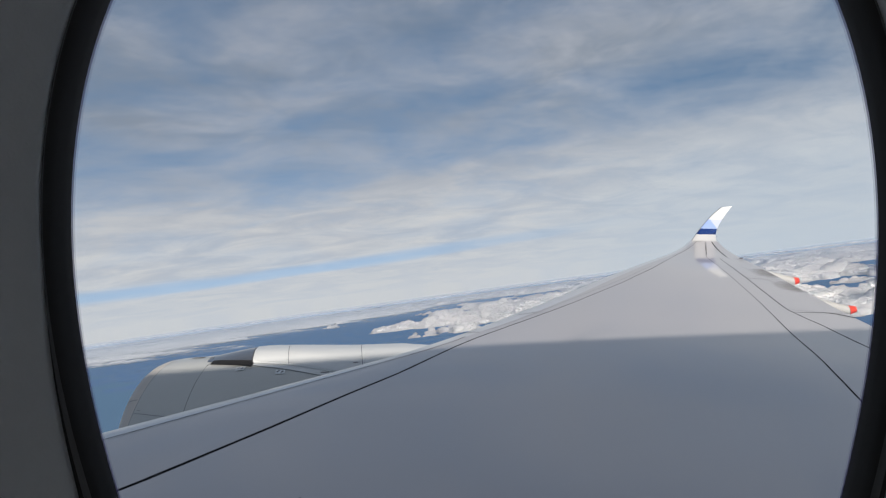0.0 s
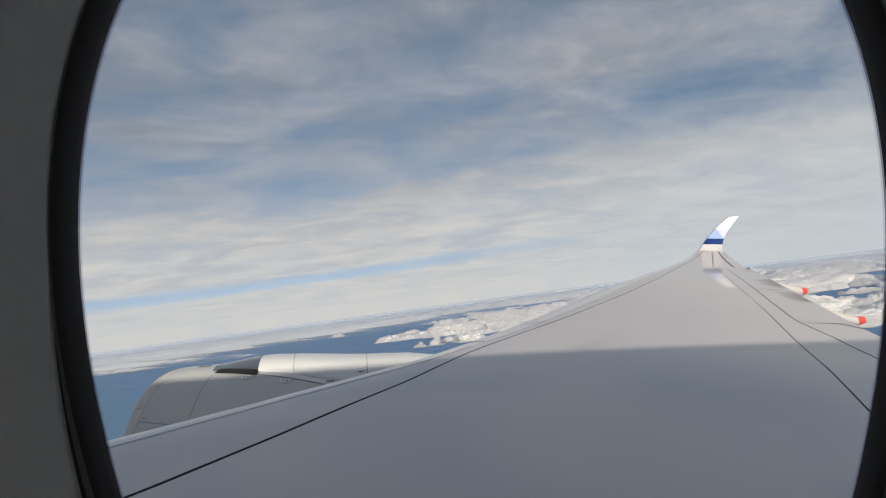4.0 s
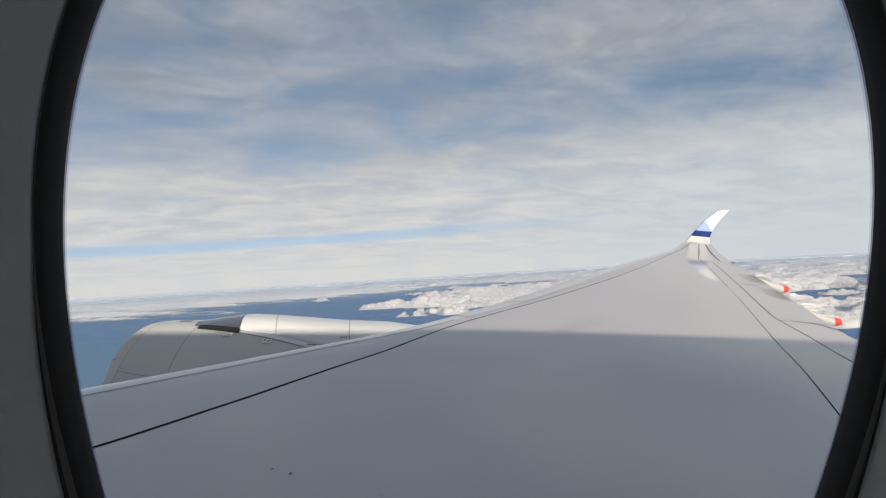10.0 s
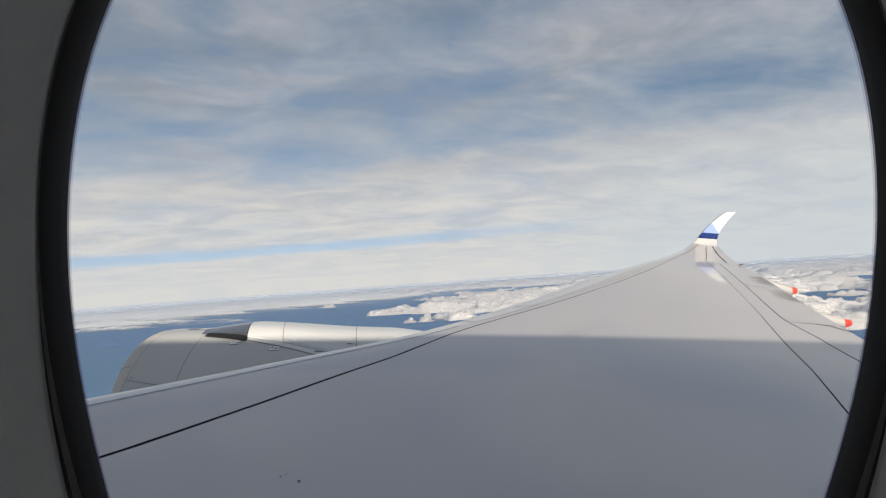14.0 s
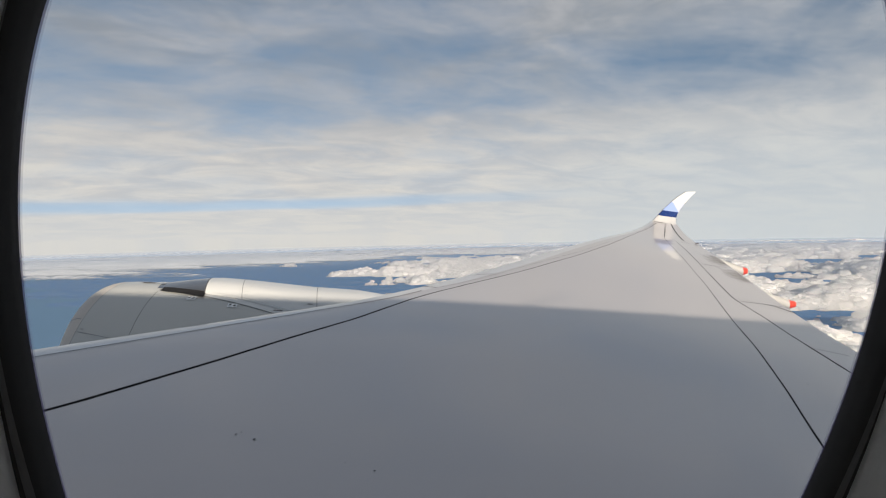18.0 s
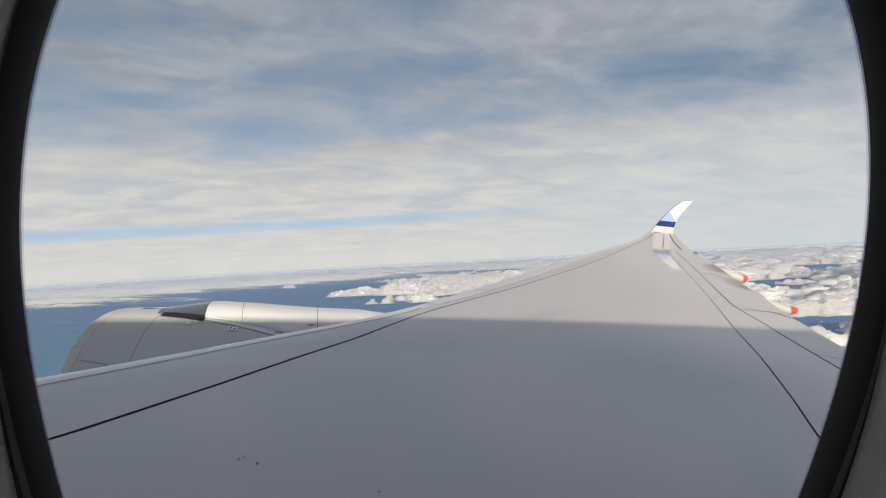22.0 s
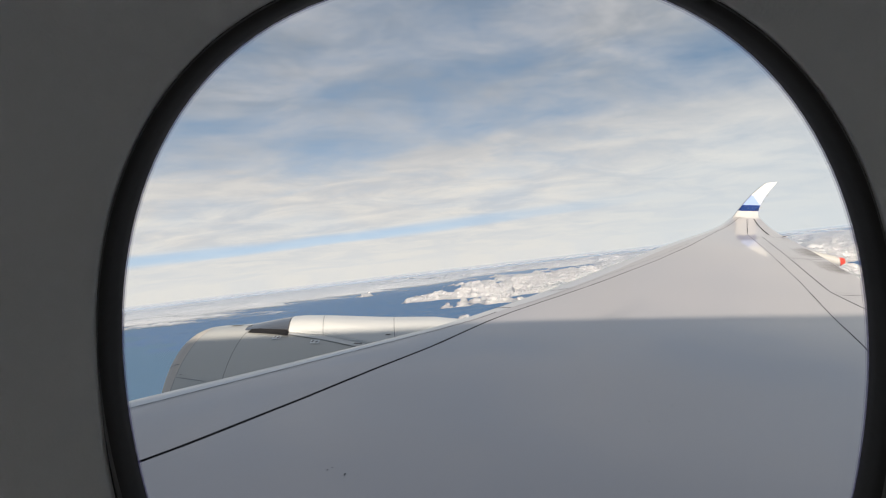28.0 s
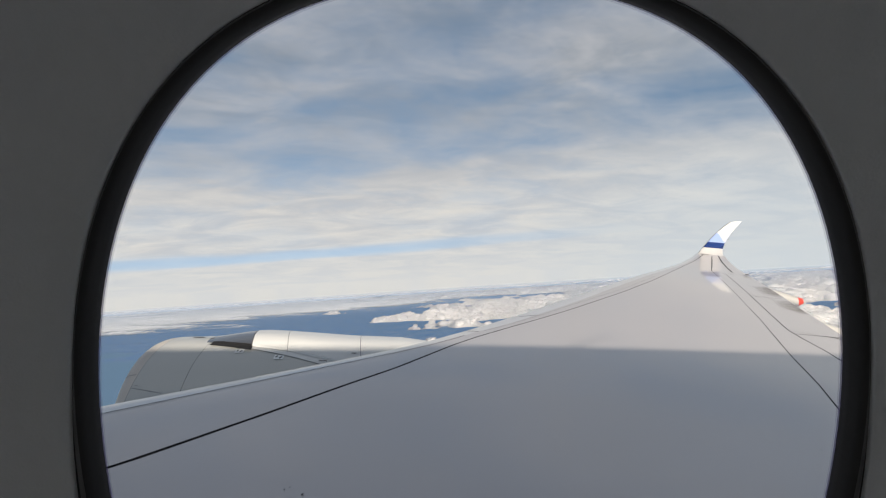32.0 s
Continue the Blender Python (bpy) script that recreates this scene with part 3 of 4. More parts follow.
# flap track fairings
def fairing(y, x1, z1, h):
    f = tagged(new("flap_fairing"), "slim pale grey flap track fairing with a red tip", "fairing", group="fairings under the wing")
    f.matrix_world = Matrix.Translation(EYE + Vector((x1, y, z1)))
    xe = x_te(y)
    ze = z_wing(xe, y)
    r0, r1 = h * 0.56, h / 2
    body, tip = [], []
    for i in range(33):
        t = i / 32
        x = (xe - 2.2) + (x1 - xe + 2.2) * t
        if x > xe:
            k = (x - xe) / (x1 - xe)
            r = r0 + (r1 - r0) * k
            zc = (ze - r0 - 0.01) * (1 - k) + z1 * k
        else:
            r = r0 * max(0.12, 1 - ((xe - x) / 2.3) ** 2)
            zc = z_under(x, y) - r
        body.append([(x - x1, r * 0.7 * math.cos(a), zc - z1 + r * math.sin(a)) for a in spans(0, 2 * math.pi, 16)])
    mesh("body", *grid(body), FAIRING, f)
    for i in range(6):
        t = i / 5
        r = h / 2 * (1 - 0.35 * t)
        tip.append([(0.14 * t, r * 0.8 * math.cos(a), r * math.sin(a)) for a in spans(0, 2 * math.pi, 16)])
    tip.append([(0.145, 0, 0)] * 17)
    mesh("tip", *grid(tip), RED, f, label="red painted fairing tip")
    return f


fairing(16.2, 9.44, -1.20, 0.24)
fairing(11.28, 7.51, -1.52, 0.18)


# ---- engine ----
def engine():
    e = tagged(new("engine"), "large grey and white jet engine nacelle under the wing", "engine")
    YE, ZE, TOE, DROOP = 7.761, -2.372, -0.005, -0.010
    ax = Vector((math.cos(TOE) * math.cos(DROOP), math.sin(TOE) * math.cos(DROOP), math.sin(DROOP)))
    out_ = Vector((-math.sin(TOE), math.cos(TOE), 0))
    up_ = ax.cross(out_)
    e.matrix_world = Matrix.Translation(EYE + Vector((0, YE, ZE))) @ Matrix((ax, out_, up_)).transposed().to_4x4()

    def revolve(name, prof, mat, label="", seg=96):
        return mesh(name, *grid([[(x, -r * math.cos(a), r * math.sin(a)) for a in spans(0, 2 * math.pi, seg)] for x, r in prof]), mat, e, label=label)

    NAC = [(-3.667, 1.829), (-3.58, 1.831), (-3.45, 1.826), (-3.25, 1.816), (-3.071, 1.808), (-2.75, 1.810), (-2.46, 1.804), (-2.2, 1.778), (-1.9, 1.742), (-1.6, 1.703), (-1.3, 1.666), (-1.0, 1.64), (-0.7, 1.612), (-0.35, 1.545), (0.0, 1.455), (0.4, 1.32), (0.8, 1.162), (1.8, 0.95)]

    def rn(x):
        return lerp_table(NAC, x)[0]

    def lip_point(k, p):
        """The inlet lip from its throat (below 0) over its highlight (0) to the joint (1); the inlet's face leans forward at the top."""
        if k < 0:
            x, r = -3.84 - 0.7 * k, 1.62 - 0.2 * (-k) ** 0.6
        else:
            x, r = -3.645 - 0.195 * math.cos(k * math.pi / 2) ** 0.75, 1.62 + 0.209 * math.sin(k * math.pi / 2) ** 0.75
        x -= 0.3 * min(1.0, (-3.645 - x) / 0.195) * (max(0.35, math.sin(p)) - 0.8) if x < -3.645 else 0.0
        return (x, -r * math.cos(p), r * math.sin(p))

    mesh("inlet_lip", *grid([[lip_point(k, a) for a in spans(0, 2 * math.pi, 96)] for k in (-1.0, -0.6, -0.35, -0.2, -0.1, -0.04, 0.0, 0.04, 0.1, 0.18, 0.28, 0.4, 0.52, 0.64, 0.76, 0.88, 1.0)]), LIPMETAL, e, label="satin warm grey metal inlet lip")
    revolve("inlet_cowl", [(x, rn(x)) for x in spans(-3.640, -3.0735, 14)], COWL, "pale grey inlet cowl")
    revolve("fan_cowl", [(x, rn(x)) for x in spans(-3.0685, 1.8, 44)], COWL, "grey fan cowl")
    revolve("cowl_joint", [(-3.080, rn(-3.071) - 0.003), (-3.064, rn(-3.071) - 0.003)], LINE)
    revolve("lip_joint", [(-3.652, 1.8275), (-3.634, 1.8275)], THIN)
    revolve("core_nozzle", [(1.8, 0.85), (2.6, 0.65), (3.2, 0.45)], DARKMETAL, "dark metal exhaust nozzle")
    revolve("fan_duct", [(-3.2, 1.38), (-2.9, 1.36), (-2.6, 0.3), (-2.9, 0.02)], DARKMETAL)
    EDGE = [(-3.06, 77.0), (-2.93, 76.0), (-2.46, 71.4), (-2.24, 70.0), (-2.03, 68.9), (-1.85, 67.0), (-1.67, 65.0), (-1.44, 62.4), (-0.8, 56), (-0.2, 51)]

    def skin(x, phi, d=0.0):
        """A point on the nacelle: distance aft, degrees up from its inboard side, and height over the cowl."""
        r, a = rn(x) + d, radians(phi)
        return (x, -r * math.cos(a), r * math.sin(a))

    def patch(name, x0, x1, nx, lo, hi, rise, mat, label="", nphi=28, slant=0.0):
        rows = []
        for x in spans(x0, x1, nx):
            a, b = lo(x), hi(x)
            row = []
            for k in [(i / nphi) ** 1.6 for i in range(nphi + 1)]:
                p = a + (b - a) * k
                row.append(skin(x + slant * (p - 68), p, rise(x, k)))
            rows.append(row)
        return mesh(name, *grid(rows), mat, e, label=label)

    def low(x):
        return lerp_table(EDGE, x)[0]

    def swell(x, k):
        return 0.012 + 0.046 * min(1.0, k * 6) ** 0.5

    patch("pylon_fairing", -2.45, -0.2, 44, low, lambda x: 130, swell, PYLON, "white pylon fairing", slant=-0.0058)
    patch("fairing_skirt", -2.47, -0.5, 30, lambda x: low(x) - (1.7 + 1.4 * min(1, max(0, (x + 2.47) * 2.2))), lambda x: low(x) + 0.4, lambda x, k: 0.007, PYLON, "narrow white fairing skirt", nphi=4)
    patch("skirt_edge", -2.47, -0.5, 30, lambda x: low(x) - (1.95 + 1.4 * min(1, max(0, (x + 2.47) * 2.2))), lambda x: low(x) - (1.7 + 1.4 * min(1, max(0, (x + 2.47) * 2.2))), lambda x, k: 0.004, THIN, nphi=1)
    patch("fairing_nose", -3.06, -2.462, 16, lambda x: low(x) + 1.9, lambda x: 125, lambda x, k: (0.012 + 0.042 * min(1, k * 5) ** 0.5) * max(0.02, (x + 3.06) / 0.598) ** 0.8, NOSEMETAL, "dark bare metal fairing nose", slant=-0.0058)
    patch("nose_plate", -3.04, -2.46, 8, lambda x: 74.9 - 6.4 * (x + 3.04) / 0.55, lambda x: low(x) + 2.4, lambda x, k: 0.010 + 0.012 * (x + 3.04), PLATE, "black plate under the fairing nose", nphi=4)
    patch("nose_joint", -2.464, -2.448, 1, low, lambda x: 125, lambda x, k: swell(x, k) - 0.002, LINE, slant=-0.0058)
    for x in (-2.015, -1.138):
        patch("panel_joint", x - 0.0035, x + 0.0035, 1, low, lambda x: 125, lambda x, k: swell(x, k) + 0.003, THIN, slant=-0.0065 if x < -1.5 else -0.004)
    patch("cowl_seam", -3.63, -3.27, 6, lambda x: 49.0 - 7.2 * (x + 3.62), lambda x: 49.18 - 7.2 * (x + 3.62), lambda x, k: 0.003, THIN, nphi=1)
    mesh("lip_seam", *grid([[tuple(c * 1.001 for c in lip_point(k, radians(p))) for p in (55.5, 55.75)] for k in (0.5, 0.7, 0.85, 0.98)]), THIN, e)
    # rivets and latches along the joints
    v, f = [], []

    def rivet(x, phi, d, size=0.006):
        b = len(v)
        for dx, dp in ((-1, -1), (1, -1), (1, 1), (-1, 1)):
            v.append(skin(x + dx * size, phi + dp * size * 30, d))
        v.append(skin(x, phi, d + 0.004))
        f.extend([(b, b + 1, b + 4), (b + 1, b + 2, b + 4), (b + 2, b + 3, b + 4), (b + 3, b, b + 4)])

    for x in spans(-2.40, -1.0, 38):
        rivet(x, low(x) + 0.8, swell(x, 0.02))
    for x in (-2.045, -1.985, -1.168, -1.108):
        for p in spans(2, 16, 5):
            rivet(x, low(x) + p, swell(x, (p / (130 - low(x))) ** 0.625), 0.0055)
    mesh("rivets", v, f, FAIRING, e, smooth=False)["kind"] = "stuff"
    for x, p in ((-2.59, 67.8), (-2.093, 64.0)):
        plate = mesh("placard", *grid([[skin(x + a, p + b, 0.009) for a in (-0.055, 0.055)] for b in (-1.25, 1.25)]), PLACARD, e, smooth=False, label="small white placard with unreadable black marks")
        for dx, db in ((-0.025, 0.25), (0.024, -0.15)):
            mesh("mark", *grid([[skin(x + dx + a + 0.02 * b, p + db + b, 0.013) for a in (-0.010, 0.010)] for b in (-0.5, 0.5)]), LINE, plate, smooth=False)
    for x, p, w_ in ((-1.553, 61.0, 0.05), (-1.215, 67.3, 0.03), (-3.585, 50.2, 0.016)):
        mesh("latch", *grid([[skin(x + a * w_, p + b, 0.055 if x > -3 else 0.006) for a in (-1, -0.4, 0.4, 1)] for b in ((-0.35, 0.35) if x > -3 else (-0.12, 0.12))]), DARKMETAL, e, smooth=False)
    mesh("vent_plate", *grid([[skin(-3.17 + 0.05 * a, 87 + 1.6 * b, 0.016) for a in (-1, -0.5, 0.5, 1)] for b in (-1, 0, 1)]), WHITE, e, label="small white vent cover")
    mesh("vent_slot", *grid([[skin(-3.34 + 0.08 * a, 88 + 1.0 * b, 0.006) for a in (-1, -0.5, 0.5, 1)] for b in (-1, 0, 1)]), LINE, e)
    return e


engine()


# ---- far below: sea, land and cloud ----
def hash_noise(x, y, seed=0):
    xi, yi = np.floor(x).astype(np.int64), np.floor(y).astype(np.int64)
    fx, fy = x - xi, y - yi

    def h(a, b):
        n = (a * 374761393 + b * 668265263 + seed * 1442695041) & 0xFFFFFFFF
        n = ((n ^ (n >> 13)) * 1274126177) & 0xFFFFFFFF
        return ((n ^ (n >> 16)) & 0xFFFF) / 65535.0

    ux, uy = fx * fx * fx * (fx * (fx * 6 - 15) + 10), fy * fy * fy * (fy * (fy * 6 - 15) + 10)
    return (h(xi, yi) * (1 - ux) + h(xi + 1, yi) * ux) * (1 - uy) + (h(xi, yi + 1) * (1 - ux) + h(xi + 1, yi + 1) * ux) * uy


def fbm(x, y, octaves, seed=0, gain=0.5, billow=False):
    s, a, t = 0, 1.0, 0
    for o in range(octaves):
        n = hash_noise(x * 2 ** o + 17.3 * o, y * 2 ** o - 9.1 * o, seed + o)
        if billow:
            n = np.minimum(1.0, 1.7 * np.abs(2 * n - 1)) ** 0.7
        s, t, a = s + a * n, t + a, a * gain
    return s / t


def sea_material():
    # the blue of distance haze is put into the sea and land colours
    m = material("sea_and_land", (0.100, 0.205, 0.315), 0.9, vary=0.08, scale=0.004, spec=0.0)
    nt = m.node_tree
    b = nt.nodes["Principled BSDF"]
    base = b.inputs["Base Color"].links[0].from_socket
    tc = nt.nodes.new("ShaderNodeTexCoord")
    n = nt.nodes.new("ShaderNodeTexNoise")
    n.inputs["Scale"].default_value, n.inputs["Detail"].default_value, n.inputs["Roughness"].default_value = 0.0026, 10, 0.6
    nt.links.new(tc.outputs["Object"], n.inputs["Vector"])
    r = nt.nodes.new("ShaderNodeValToRGB")
    r.color_ramp.elements[0].position, r.color_ramp.elements[1].position = 0.492, 0.512
    # the coast runs away from the aircraft, open water ahead of it
    side, slope = nt.nodes.new("ShaderNodeVectorMath"), nt.nodes.new("ShaderNodeMapRange")
    side.operation = "DOT_PRODUCT"
    side.inputs[1].default_value = (0.88, 0.475, 0.0)
    nt.links.new(tc.outputs["Object"], side.inputs[0])
    slope.inputs["From Min"].default_value, slope.inputs["From Max"].default_value = -420, 420
    slope.inputs["To Min"].default_value, slope.inputs["To Max"].default_value = -0.26, 0.26
    nt.links.new(side.outputs["Value"], slope.inputs["Value"])
    both = nt.nodes.new("ShaderNodeMath")
    nt.links.new(n.outputs["Fac"], both.inputs[0])
    nt.links.new(slope.outputs[0], both.inputs[1])
    nt.links.new(both.outputs[0], r.inputs[0])
    n2 = nt.nodes.new("ShaderNodeTexNoise")
    n2.inputs["Scale"].default_value, n2.inputs["Detail"].default_value, n2.inputs["Roughness"].default_value = 0.035, 9, 0.74
    nt.links.new(tc.outputs["Object"], n2.inputs["Vector"])
    land = nt.nodes.new("ShaderNodeValToRGB")
    land.color_ramp.elements[0].position, land.color_ramp.elements[0].color = 0.42, (0.068, 0.178, 0.37, 1)
    land.color_ramp.elements[1].position, land.color_ramp.elements[1].color = 0.72, (0.19, 0.265, 0.36, 1)
    nt.links.new(n2.outputs["Fac"], land.inputs[0])
    mix = nt.nodes.new("ShaderNodeMix")
    mix.data_type = "RGBA"
    nt.links.new(r.outputs[0], mix.inputs["Factor"])
    nt.links.new(base, mix.inputs["A"])
    nt.links.new(land.outputs[0], mix.inputs["B"])
    nt.links.new(mix.outputs["Result"], b.inputs["Base Color"])
    # alpha fades out with distance to imitate haze over the far rim
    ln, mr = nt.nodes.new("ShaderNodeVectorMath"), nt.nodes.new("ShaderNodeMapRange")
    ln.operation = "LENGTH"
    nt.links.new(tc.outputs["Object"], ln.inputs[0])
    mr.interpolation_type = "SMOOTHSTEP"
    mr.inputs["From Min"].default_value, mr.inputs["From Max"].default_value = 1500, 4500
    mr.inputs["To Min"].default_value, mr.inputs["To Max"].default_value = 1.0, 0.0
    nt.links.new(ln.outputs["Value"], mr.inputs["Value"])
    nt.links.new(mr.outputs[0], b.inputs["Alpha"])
    return m


SEA_Z = -84.3
n_ = 128
sv = [(0, 0, SEA_Z)] + [(4700 * math.cos(2 * math.pi * i / n_), 4700 * math.sin(2 * math.pi * i / n_), SEA_Z) for i in range(n_)]
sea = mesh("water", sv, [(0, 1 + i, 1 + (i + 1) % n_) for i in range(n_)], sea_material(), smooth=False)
tagged(sea, "hazy blue sea and land far below the aircraft", "sea", kind="structure")

CLOUD = material("cloud_white", (0.440, 0.415, 0.388), 1.0, vary=0.06, scale=0.03, spec=0.0)
DECK = material("cloud_deck", (0.50, 0.49, 0.475), 1.0, vary=0.22, scale=0.008, spec=0.0)


def scatter(m, amount, fluff=0.0, size=10.0):
    """Light strays inside a cloud, so its skin answers to the sun more evenly than a hard surface; fluff ruffles the skin."""
    nt = m.node_tree
    g, add, nrm = nt.nodes.new("ShaderNodeNewGeometry"), nt.nodes.new("ShaderNodeVectorMath"), nt.nodes.new("ShaderNodeVectorMath")
    add.operation, nrm.operation = "ADD", "NORMALIZE"
    nt.links.new(g.outputs["Normal"], add.inputs[0])
    add.inputs[1].default_value = SUN_DIR * amount
    last = add
    if fluff:
        n, mad = nt.nodes.new("ShaderNodeTexNoise"), nt.nodes.new("ShaderNodeVectorMath")
        n.inputs["Scale"].default_value, n.inputs["Detail"].default_value, n.inputs["Roughness"].default_value = 1 / size, 6, 0.62
        nt.links.new(nt.nodes.new("ShaderNodeTexCoord").outputs["Object"], n.inputs["Vector"])
        mad.operation = "MULTIPLY_ADD"
        mad.inputs[1].default_value = (fluff, fluff, fluff)
        nt.links.new(n.outputs["Color"], mad.inputs[0])
        off = nt.nodes.new("ShaderNodeVectorMath")
        off.operation = "SUBTRACT"
        off.inputs[1].default_value = (fluff / 2, fluff / 2, fluff / 2)
        nt.links.new(add.outputs[0], off.inputs[0])
        nt.links.new(off.outputs[0], mad.inputs[2])
        last = mad
    nt.links.new(last.outputs[0], nrm.inputs[0])
    nt.links.new(nrm.outputs[0], nt.nodes["Principled BSDF"].inputs["Normal"])


scatter(CLOUD, 0.85, 1.6, 7.0)
_b = CLOUD.node_tree.nodes["Principled BSDF"]
_b.subsurface_method = "BURLEY"
_b.inputs["Subsurface Weight"].default_value = 1.0
_b.inputs["Subsurface Radius"].default_value = (1.0, 1.0, 1.0)
_b.inputs["Subsurface Scale"].default_value = 45.0
scatter(DECK, 0.8)
_nt = DECK.node_tree
_at = _nt.nodes.new("ShaderNodeAttribute")   # thin, see-through margins
_at.attribute_name = "thickness"
_nn = _nt.nodes.new("ShaderNodeTexNoise")
_nn.inputs["Scale"].default_value, _nn.inputs["Detail"].default_value = 0.05, 8
_nt.links.new(_nt.nodes.new("ShaderNodeTexCoord").outputs["Object"], _nn.inputs["Vector"])
_ad = _nt.nodes.new("ShaderNodeMath")
_ad.operation = "MULTIPLY_ADD"
_ad.inputs[1].default_value = 1.1
_nt.links.new(_nn.outputs["Fac"], _ad.inputs[0])
_nt.links.new(_at.outputs["Fac"], _ad.inputs[2])
_mr = _nt.nodes.new("ShaderNodeMapRange")
_mr.interpolation_type = "SMOOTHSTEP"
_mr.inputs["From Min"].default_value, _mr.inputs["From Max"].default_value = 0.35, 1.5
_nt.links.new(_ad.outputs[0], _mr.inputs["Value"])
_nt.links.new(_mr.outputs[0], _nt.nodes["Principled BSDF"].inputs["Alpha"])


def sheet_object(name, V, F, mat):
    """A mesh from arrays of vertices and equal-sided faces."""
    me = bpy.data.meshes.new(name)
    n = F.shape[1]
    me.vertices.add(len(V))
    me.vertices.foreach_set("co", V.astype(np.float32).ravel())
    me.loops.add(F.size)
    me.loops.foreach_set("vertex_index", F.astype(np.int32).ravel())
    me.polygons.add(len(F))
    me.polygons.foreach_set("loop_start", np.arange(0, F.size, n))
    me.polygons.foreach_set("use_smooth", np.ones(len(F), bool))
    me.update(calc_edges=True)
    me.materials.append(mat)
    return new(name, me)


def buds(VS, FS, total, at_, size, grow, near):
    """Small rounded heads budding all over a cloud's top."""
    rnd = np.random.default_rng(21)
    kinds = {}
    for level in (1, 2):
        for k in range(8):
            bm = bmesh.new()
            bmesh.ops.create_icosphere(bm, subdivisions=level, radius=1.0)
            dirs = np.array([v.co[:] for v in bm.verts])
            tri = np.array([[v.index for v in f.verts] for f in bm.faces])
            bm.free()
            c = rnd.normal(size=(14, 3))
            c /= np.linalg.norm(c, axis=1)[:, None]
            ang = np.arccos(np.clip(dirs @ c.T, -1, 1))
            kinds[level, k] = (dirs * (0.75 + 0.33 * np.sqrt(np.clip(1 - (ang / 0.6) ** 2, 0, None)).max(1))[:, None], tri)
    px, py, pz, pr, pq = at_
    rad = (size + grow * pr) * np.exp(rnd.normal(0, 0.5, len(px)))
    for level, lo, hi in ((2, 0, near), (1, near, 9999)):
        for k in range(8):
            on = (pr >= lo) & (pr < hi) & (np.arange(len(px)) % 8 == k)
            dirs, tri = kinds[level, k]
            t = rnd.uniform(0, 2 * math.pi, on.sum())
            ct, st = np.cos(t)[:, None], np.sin(t)[:, None]
            R_ = rad[on][:, None]
            P = np.stack([px[on][:, None] + R_ * 1.15 * (dirs[:, 0] * ct - dirs[:, 1] * st), py[on][:, None] + R_ * (dirs[:, 0] * st + dirs[:, 1] * ct), pz[on][:, None] + R_ * pq[on][:, None] * (0.85 * dirs[:, 2] - 0.15)], -1)
            VS.append(P.reshape(-1, 3))
            FS.append((tri[None] + total + len(dirs) * np.arange(len(t))[:, None, None]).reshape(-1, 3))
            total += P.shape[0] * P.shape[1]
    return VS, FS


def cloud_deck():
    """A level sheet of broken cloud towards the horizon, ragged on its near side."""
    na, nr = 900, 420
    az = np.radians(np.linspace(-52, 40, na))
    r = 900 * (4650 / 900) ** np.linspace(0, 1, nr)
    A, R = np.meshgrid(az, r)
    X, Y = R * np.sin(A), R * np.cos(A)
    wx, wy = X + 60 * (fbm(X / 110, Y / 110, 4, 31) - 0.5), Y + 60 * (fbm(X / 110, Y / 110, 4, 41) - 0.5)
    deg = np.degrees(A)
    rim = np.interp(deg, [-52, -28, -10, 2, 12, 24, 40], [1500, 1550, 1950, 2500, 2900, 2900, 2700])
    lie = X * 0.966 - Y * 0.259      # the rolls run a little away from the flight line
    off = X * 0.259 + Y * 0.966 + 40 * (fbm(X / 150, Y / 150, 3, 61) - 0.5)
    clump = fbm(lie / 520, off / 150, 5, 5, 0.55)
    rolls = fbm(lie / 230, off / 55, 4, 23, 0.55)
    puffs = fbm(wx / 42, wy / 30, 4, 77, 0.55, True)
    d = np.clip((R - rim) / 700, -1.2, 0.55) + (clump - 0.5) * 1.7 + (rolls - 0.5) * 1.5 + (puffs - 0.6) * 0.35
    body = np.clip(d / 0.9, 0, 1.0) ** 0.8
    fall = np.clip((4700 - R) / 2600, 0.08, 1)
    Z = -83 + body * (3.0 + 7.0 * rolls + 3.5 * puffs) * fall
    idx = np.arange(na * nr).reshape(nr, na)
    F = np.stack([idx[:-1, :-1], idx[:-1, 1:], idx[1:, 1:], idx[1:, :-1]], -1).reshape(-1, 4)
    on = (d > -0.3).reshape(-1)
    F = F[on[F].all(1)]
    used = np.unique(F)
    remap = np.zeros(na * nr, np.int64)
    remap[used] = np.arange(len(used))
    V = np.stack([X, Y, Z], -1).reshape(-1, 3)[used]
    ob = sheet_object("cloud_deck", V, remap[F], DECK)
    # beyond 3300 m the opacity is lowered to imitate haze at the horizon
    thick = np.clip(d / 0.55, -0.6, 1.4) - 1.5 * np.clip((R - 3300) / 1300, 0, 1) ** 1.3
    ob.data.attributes.new("thickness", "FLOAT", "POINT").data.foreach_set("value", thick.reshape(-1)[used].astype(np.float32))
    tagged(ob, "level sheet of rippled pale cloud near the horizon", "clouds", kind="stuff")


cloud_deck()


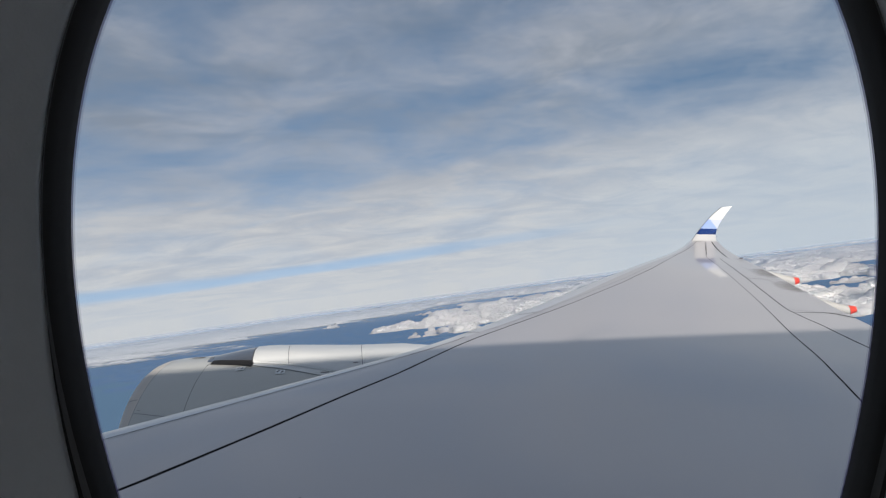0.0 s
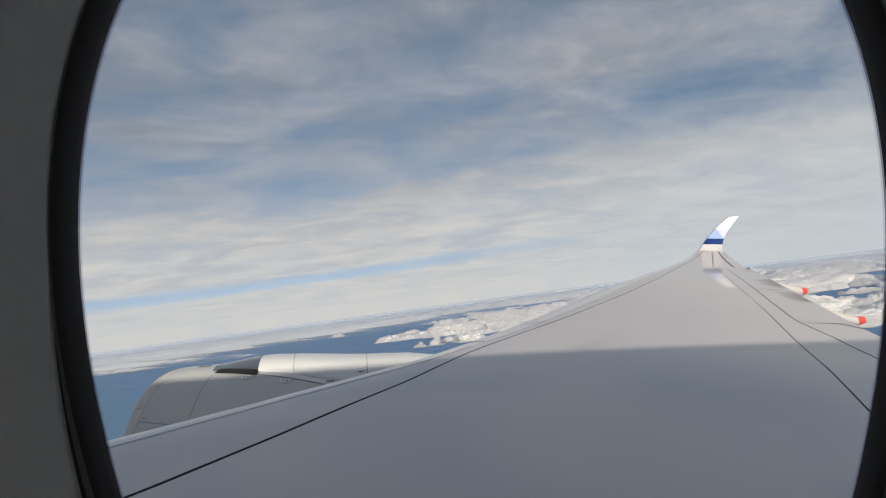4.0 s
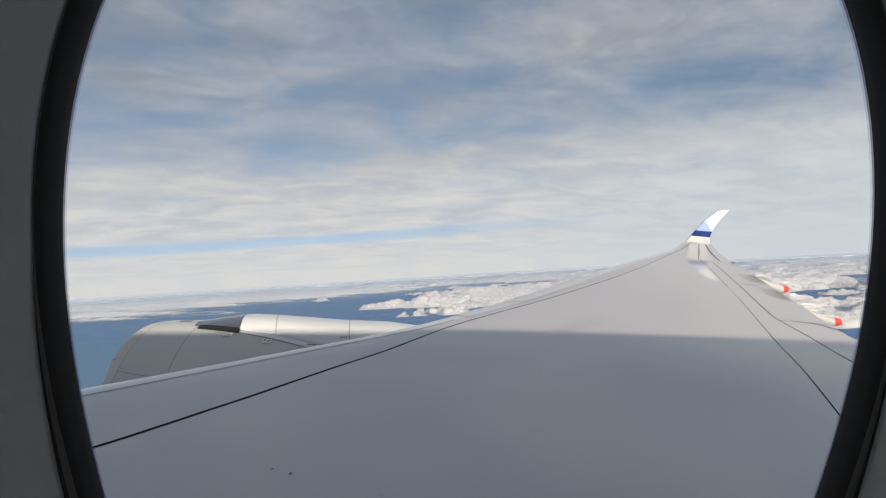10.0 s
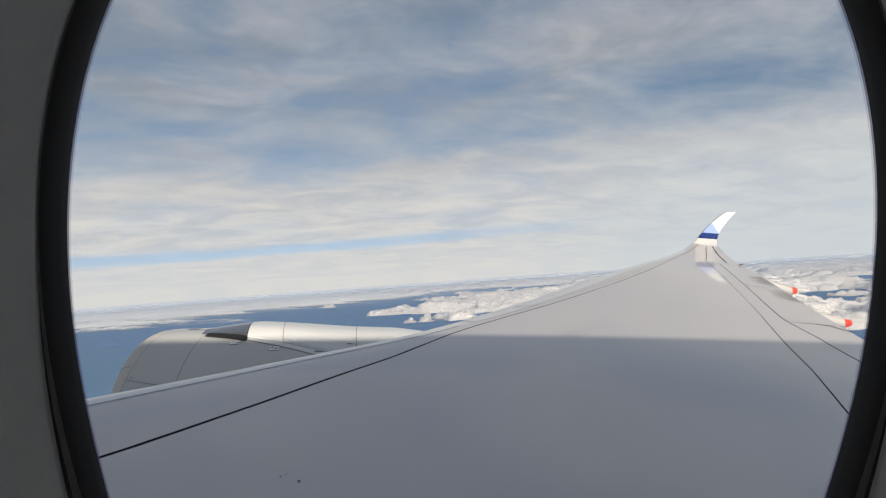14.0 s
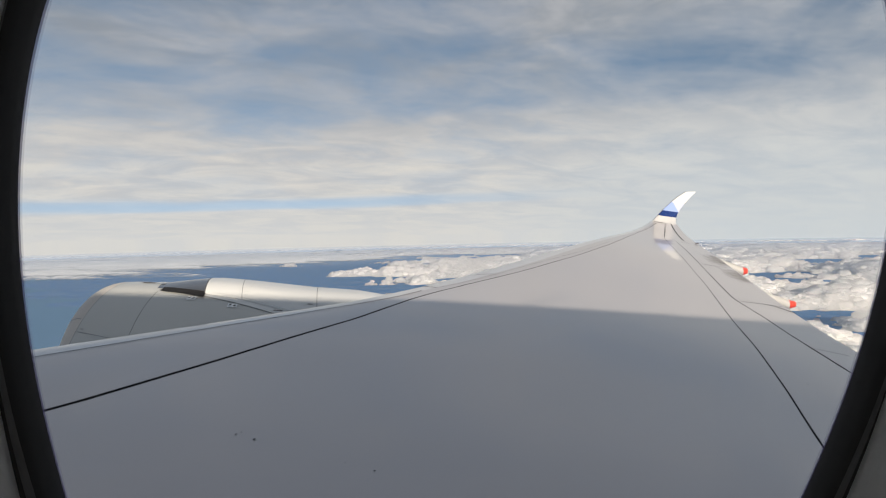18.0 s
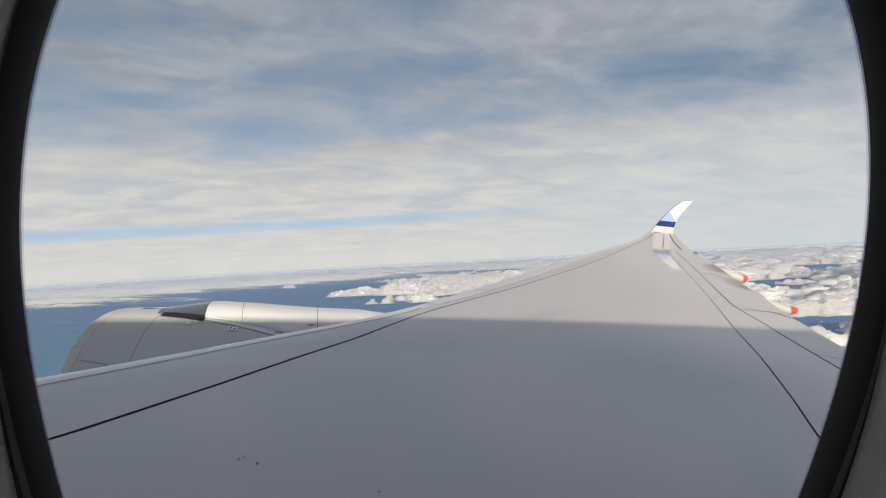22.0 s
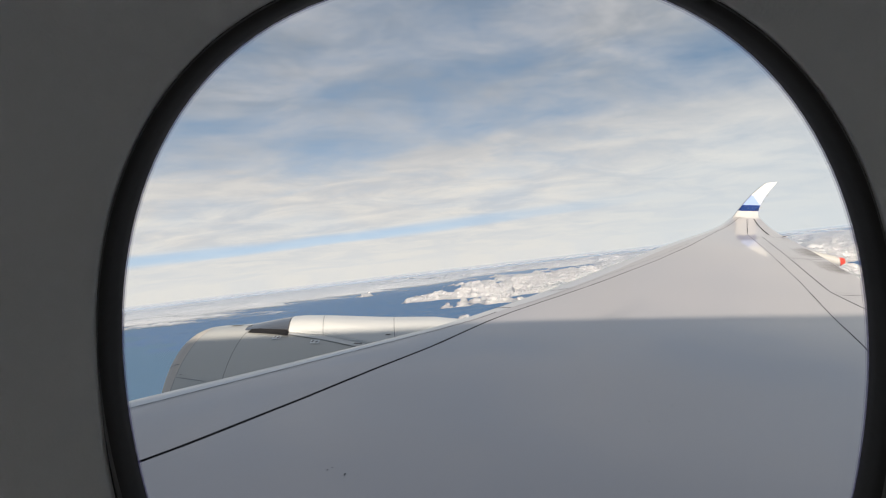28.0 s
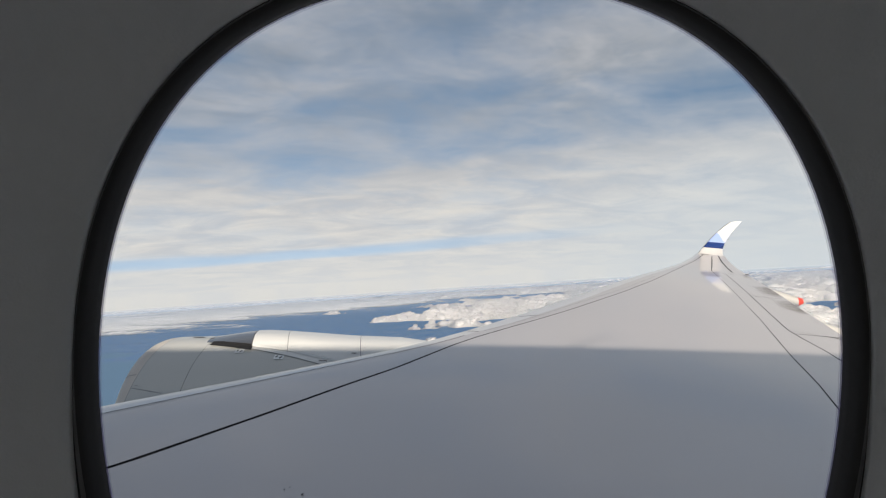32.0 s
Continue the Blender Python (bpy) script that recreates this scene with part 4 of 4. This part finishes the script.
def cumulus():
    """Heaped cloud with rounded heads: thick towards the tail, broken and thinning out over the open sea ahead."""
    na, nr = 1200, 620
    az = np.radians(np.linspace(-50, 54, na))
    r = 230 * (4200 / 230) ** np.linspace(0, 1, nr)
    A, R = np.meshgrid(az, r)
    X, Y = R * np.sin(A), R * np.cos(A)
    wx, wy = X + 46 * (fbm(X / 80, Y / 80, 4, 31) - 0.5), Y + 46 * (fbm(X / 80, Y / 80, 4, 41) - 0.5)
    deg = np.degrees(A)
    clump = fbm(wx / 210, wy / 130, 6, 5, 0.58)
    heads = fbm(wx / 130, wy / 100, 5, 51, 0.5, True)
    lumps = fbm(wx / 46 + 3, wy / 38, 5, 71, 0.52, True)
    bias = np.interp(deg, [-50, -17, -13, -6, 3, 12, 24, 54], [-0.7, -0.6, -0.34, -0.235, -0.085, 0.02, 0.06, 0.08])
    bias -= 0.25 * np.clip(1 - R / 620, 0, 1) * (deg < 14)
    d = clump - 0.5 + bias + (heads - 0.6) * 0.20 + (lumps - 0.6) * 0.07
    body = np.clip(d / 0.16, 0, 1) ** 0.55
    tall = np.clip(0.6 + 3.2 * (clump - 0.45 + 0.5 * bias), 0.45, 1.35)
    relief = np.clip(1.22 - R / 4300, 0.2, 1)
    Z = -84.1 + body * tall * (2.0 + 14.0 * heads ** 1.2 + 4.5 * lumps) * relief
    idx = np.arange(na * nr).reshape(nr, na)
    F = np.stack([idx[:-1, :-1], idx[:-1, 1:], idx[1:, 1:], idx[1:, :-1]], -1).reshape(-1, 4)
    on = (d > 0).reshape(-1)
    F = F[on[F].any(1)]
    used = np.unique(F)
    remap = np.zeros(na * nr, np.int64)
    remap[used] = np.arange(len(used))
    V = np.stack([X, Y, Z], -1).reshape(-1, 3)[used]
    VS, FS, total = [V], [np.concatenate([remap[F][:, [0, 1, 2]], remap[F][:, [0, 2, 3]]])], len(V)
    flat = np.flatnonzero((d > 0.015).reshape(-1))
    picks = np.random.default_rng(12).choice(flat, 26000, replace=False)
    VS, FS = buds(VS, FS, total, [q.reshape(-1)[picks] for q in (X, Y, Z, R, 0.8 * relief)], 1.1, 0.0024, 1300)
    tagged(sheet_object("cumulus", np.concatenate(VS), np.concatenate(FS), CLOUD), "heaped white cumulus clouds drifting low over the sea", "clouds", kind="stuff")


cumulus()


def add_haze_sheet():
    """A see-through sheet added to imitate haze over clouds and sea, denser with distance."""
    na, nr = 120, 60
    az = np.radians(np.linspace(-56, 60, na))
    r = 200 * (4690 / 200) ** np.linspace(0, 1, nr)
    A, R = np.meshgrid(az, r)
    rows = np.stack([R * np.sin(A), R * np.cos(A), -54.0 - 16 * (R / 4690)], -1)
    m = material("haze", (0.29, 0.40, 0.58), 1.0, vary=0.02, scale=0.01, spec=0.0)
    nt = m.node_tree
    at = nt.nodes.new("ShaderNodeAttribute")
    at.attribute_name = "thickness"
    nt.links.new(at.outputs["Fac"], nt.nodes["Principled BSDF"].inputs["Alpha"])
    scatter(m, 0.35)
    ob = mesh("haze_tint_sheet", *grid([[tuple(p) for p in row] for row in rows.tolist()]), m)
    # opacity set by distance alone, so the sheet tints far parts like haze
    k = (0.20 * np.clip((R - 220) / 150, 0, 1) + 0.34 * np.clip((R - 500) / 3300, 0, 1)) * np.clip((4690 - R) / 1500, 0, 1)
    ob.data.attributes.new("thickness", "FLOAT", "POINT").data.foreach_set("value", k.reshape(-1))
    tagged(ob, "see-through blue sheet imitating haze above the distant clouds", "haze", kind="stuff")


add_haze_sheet()
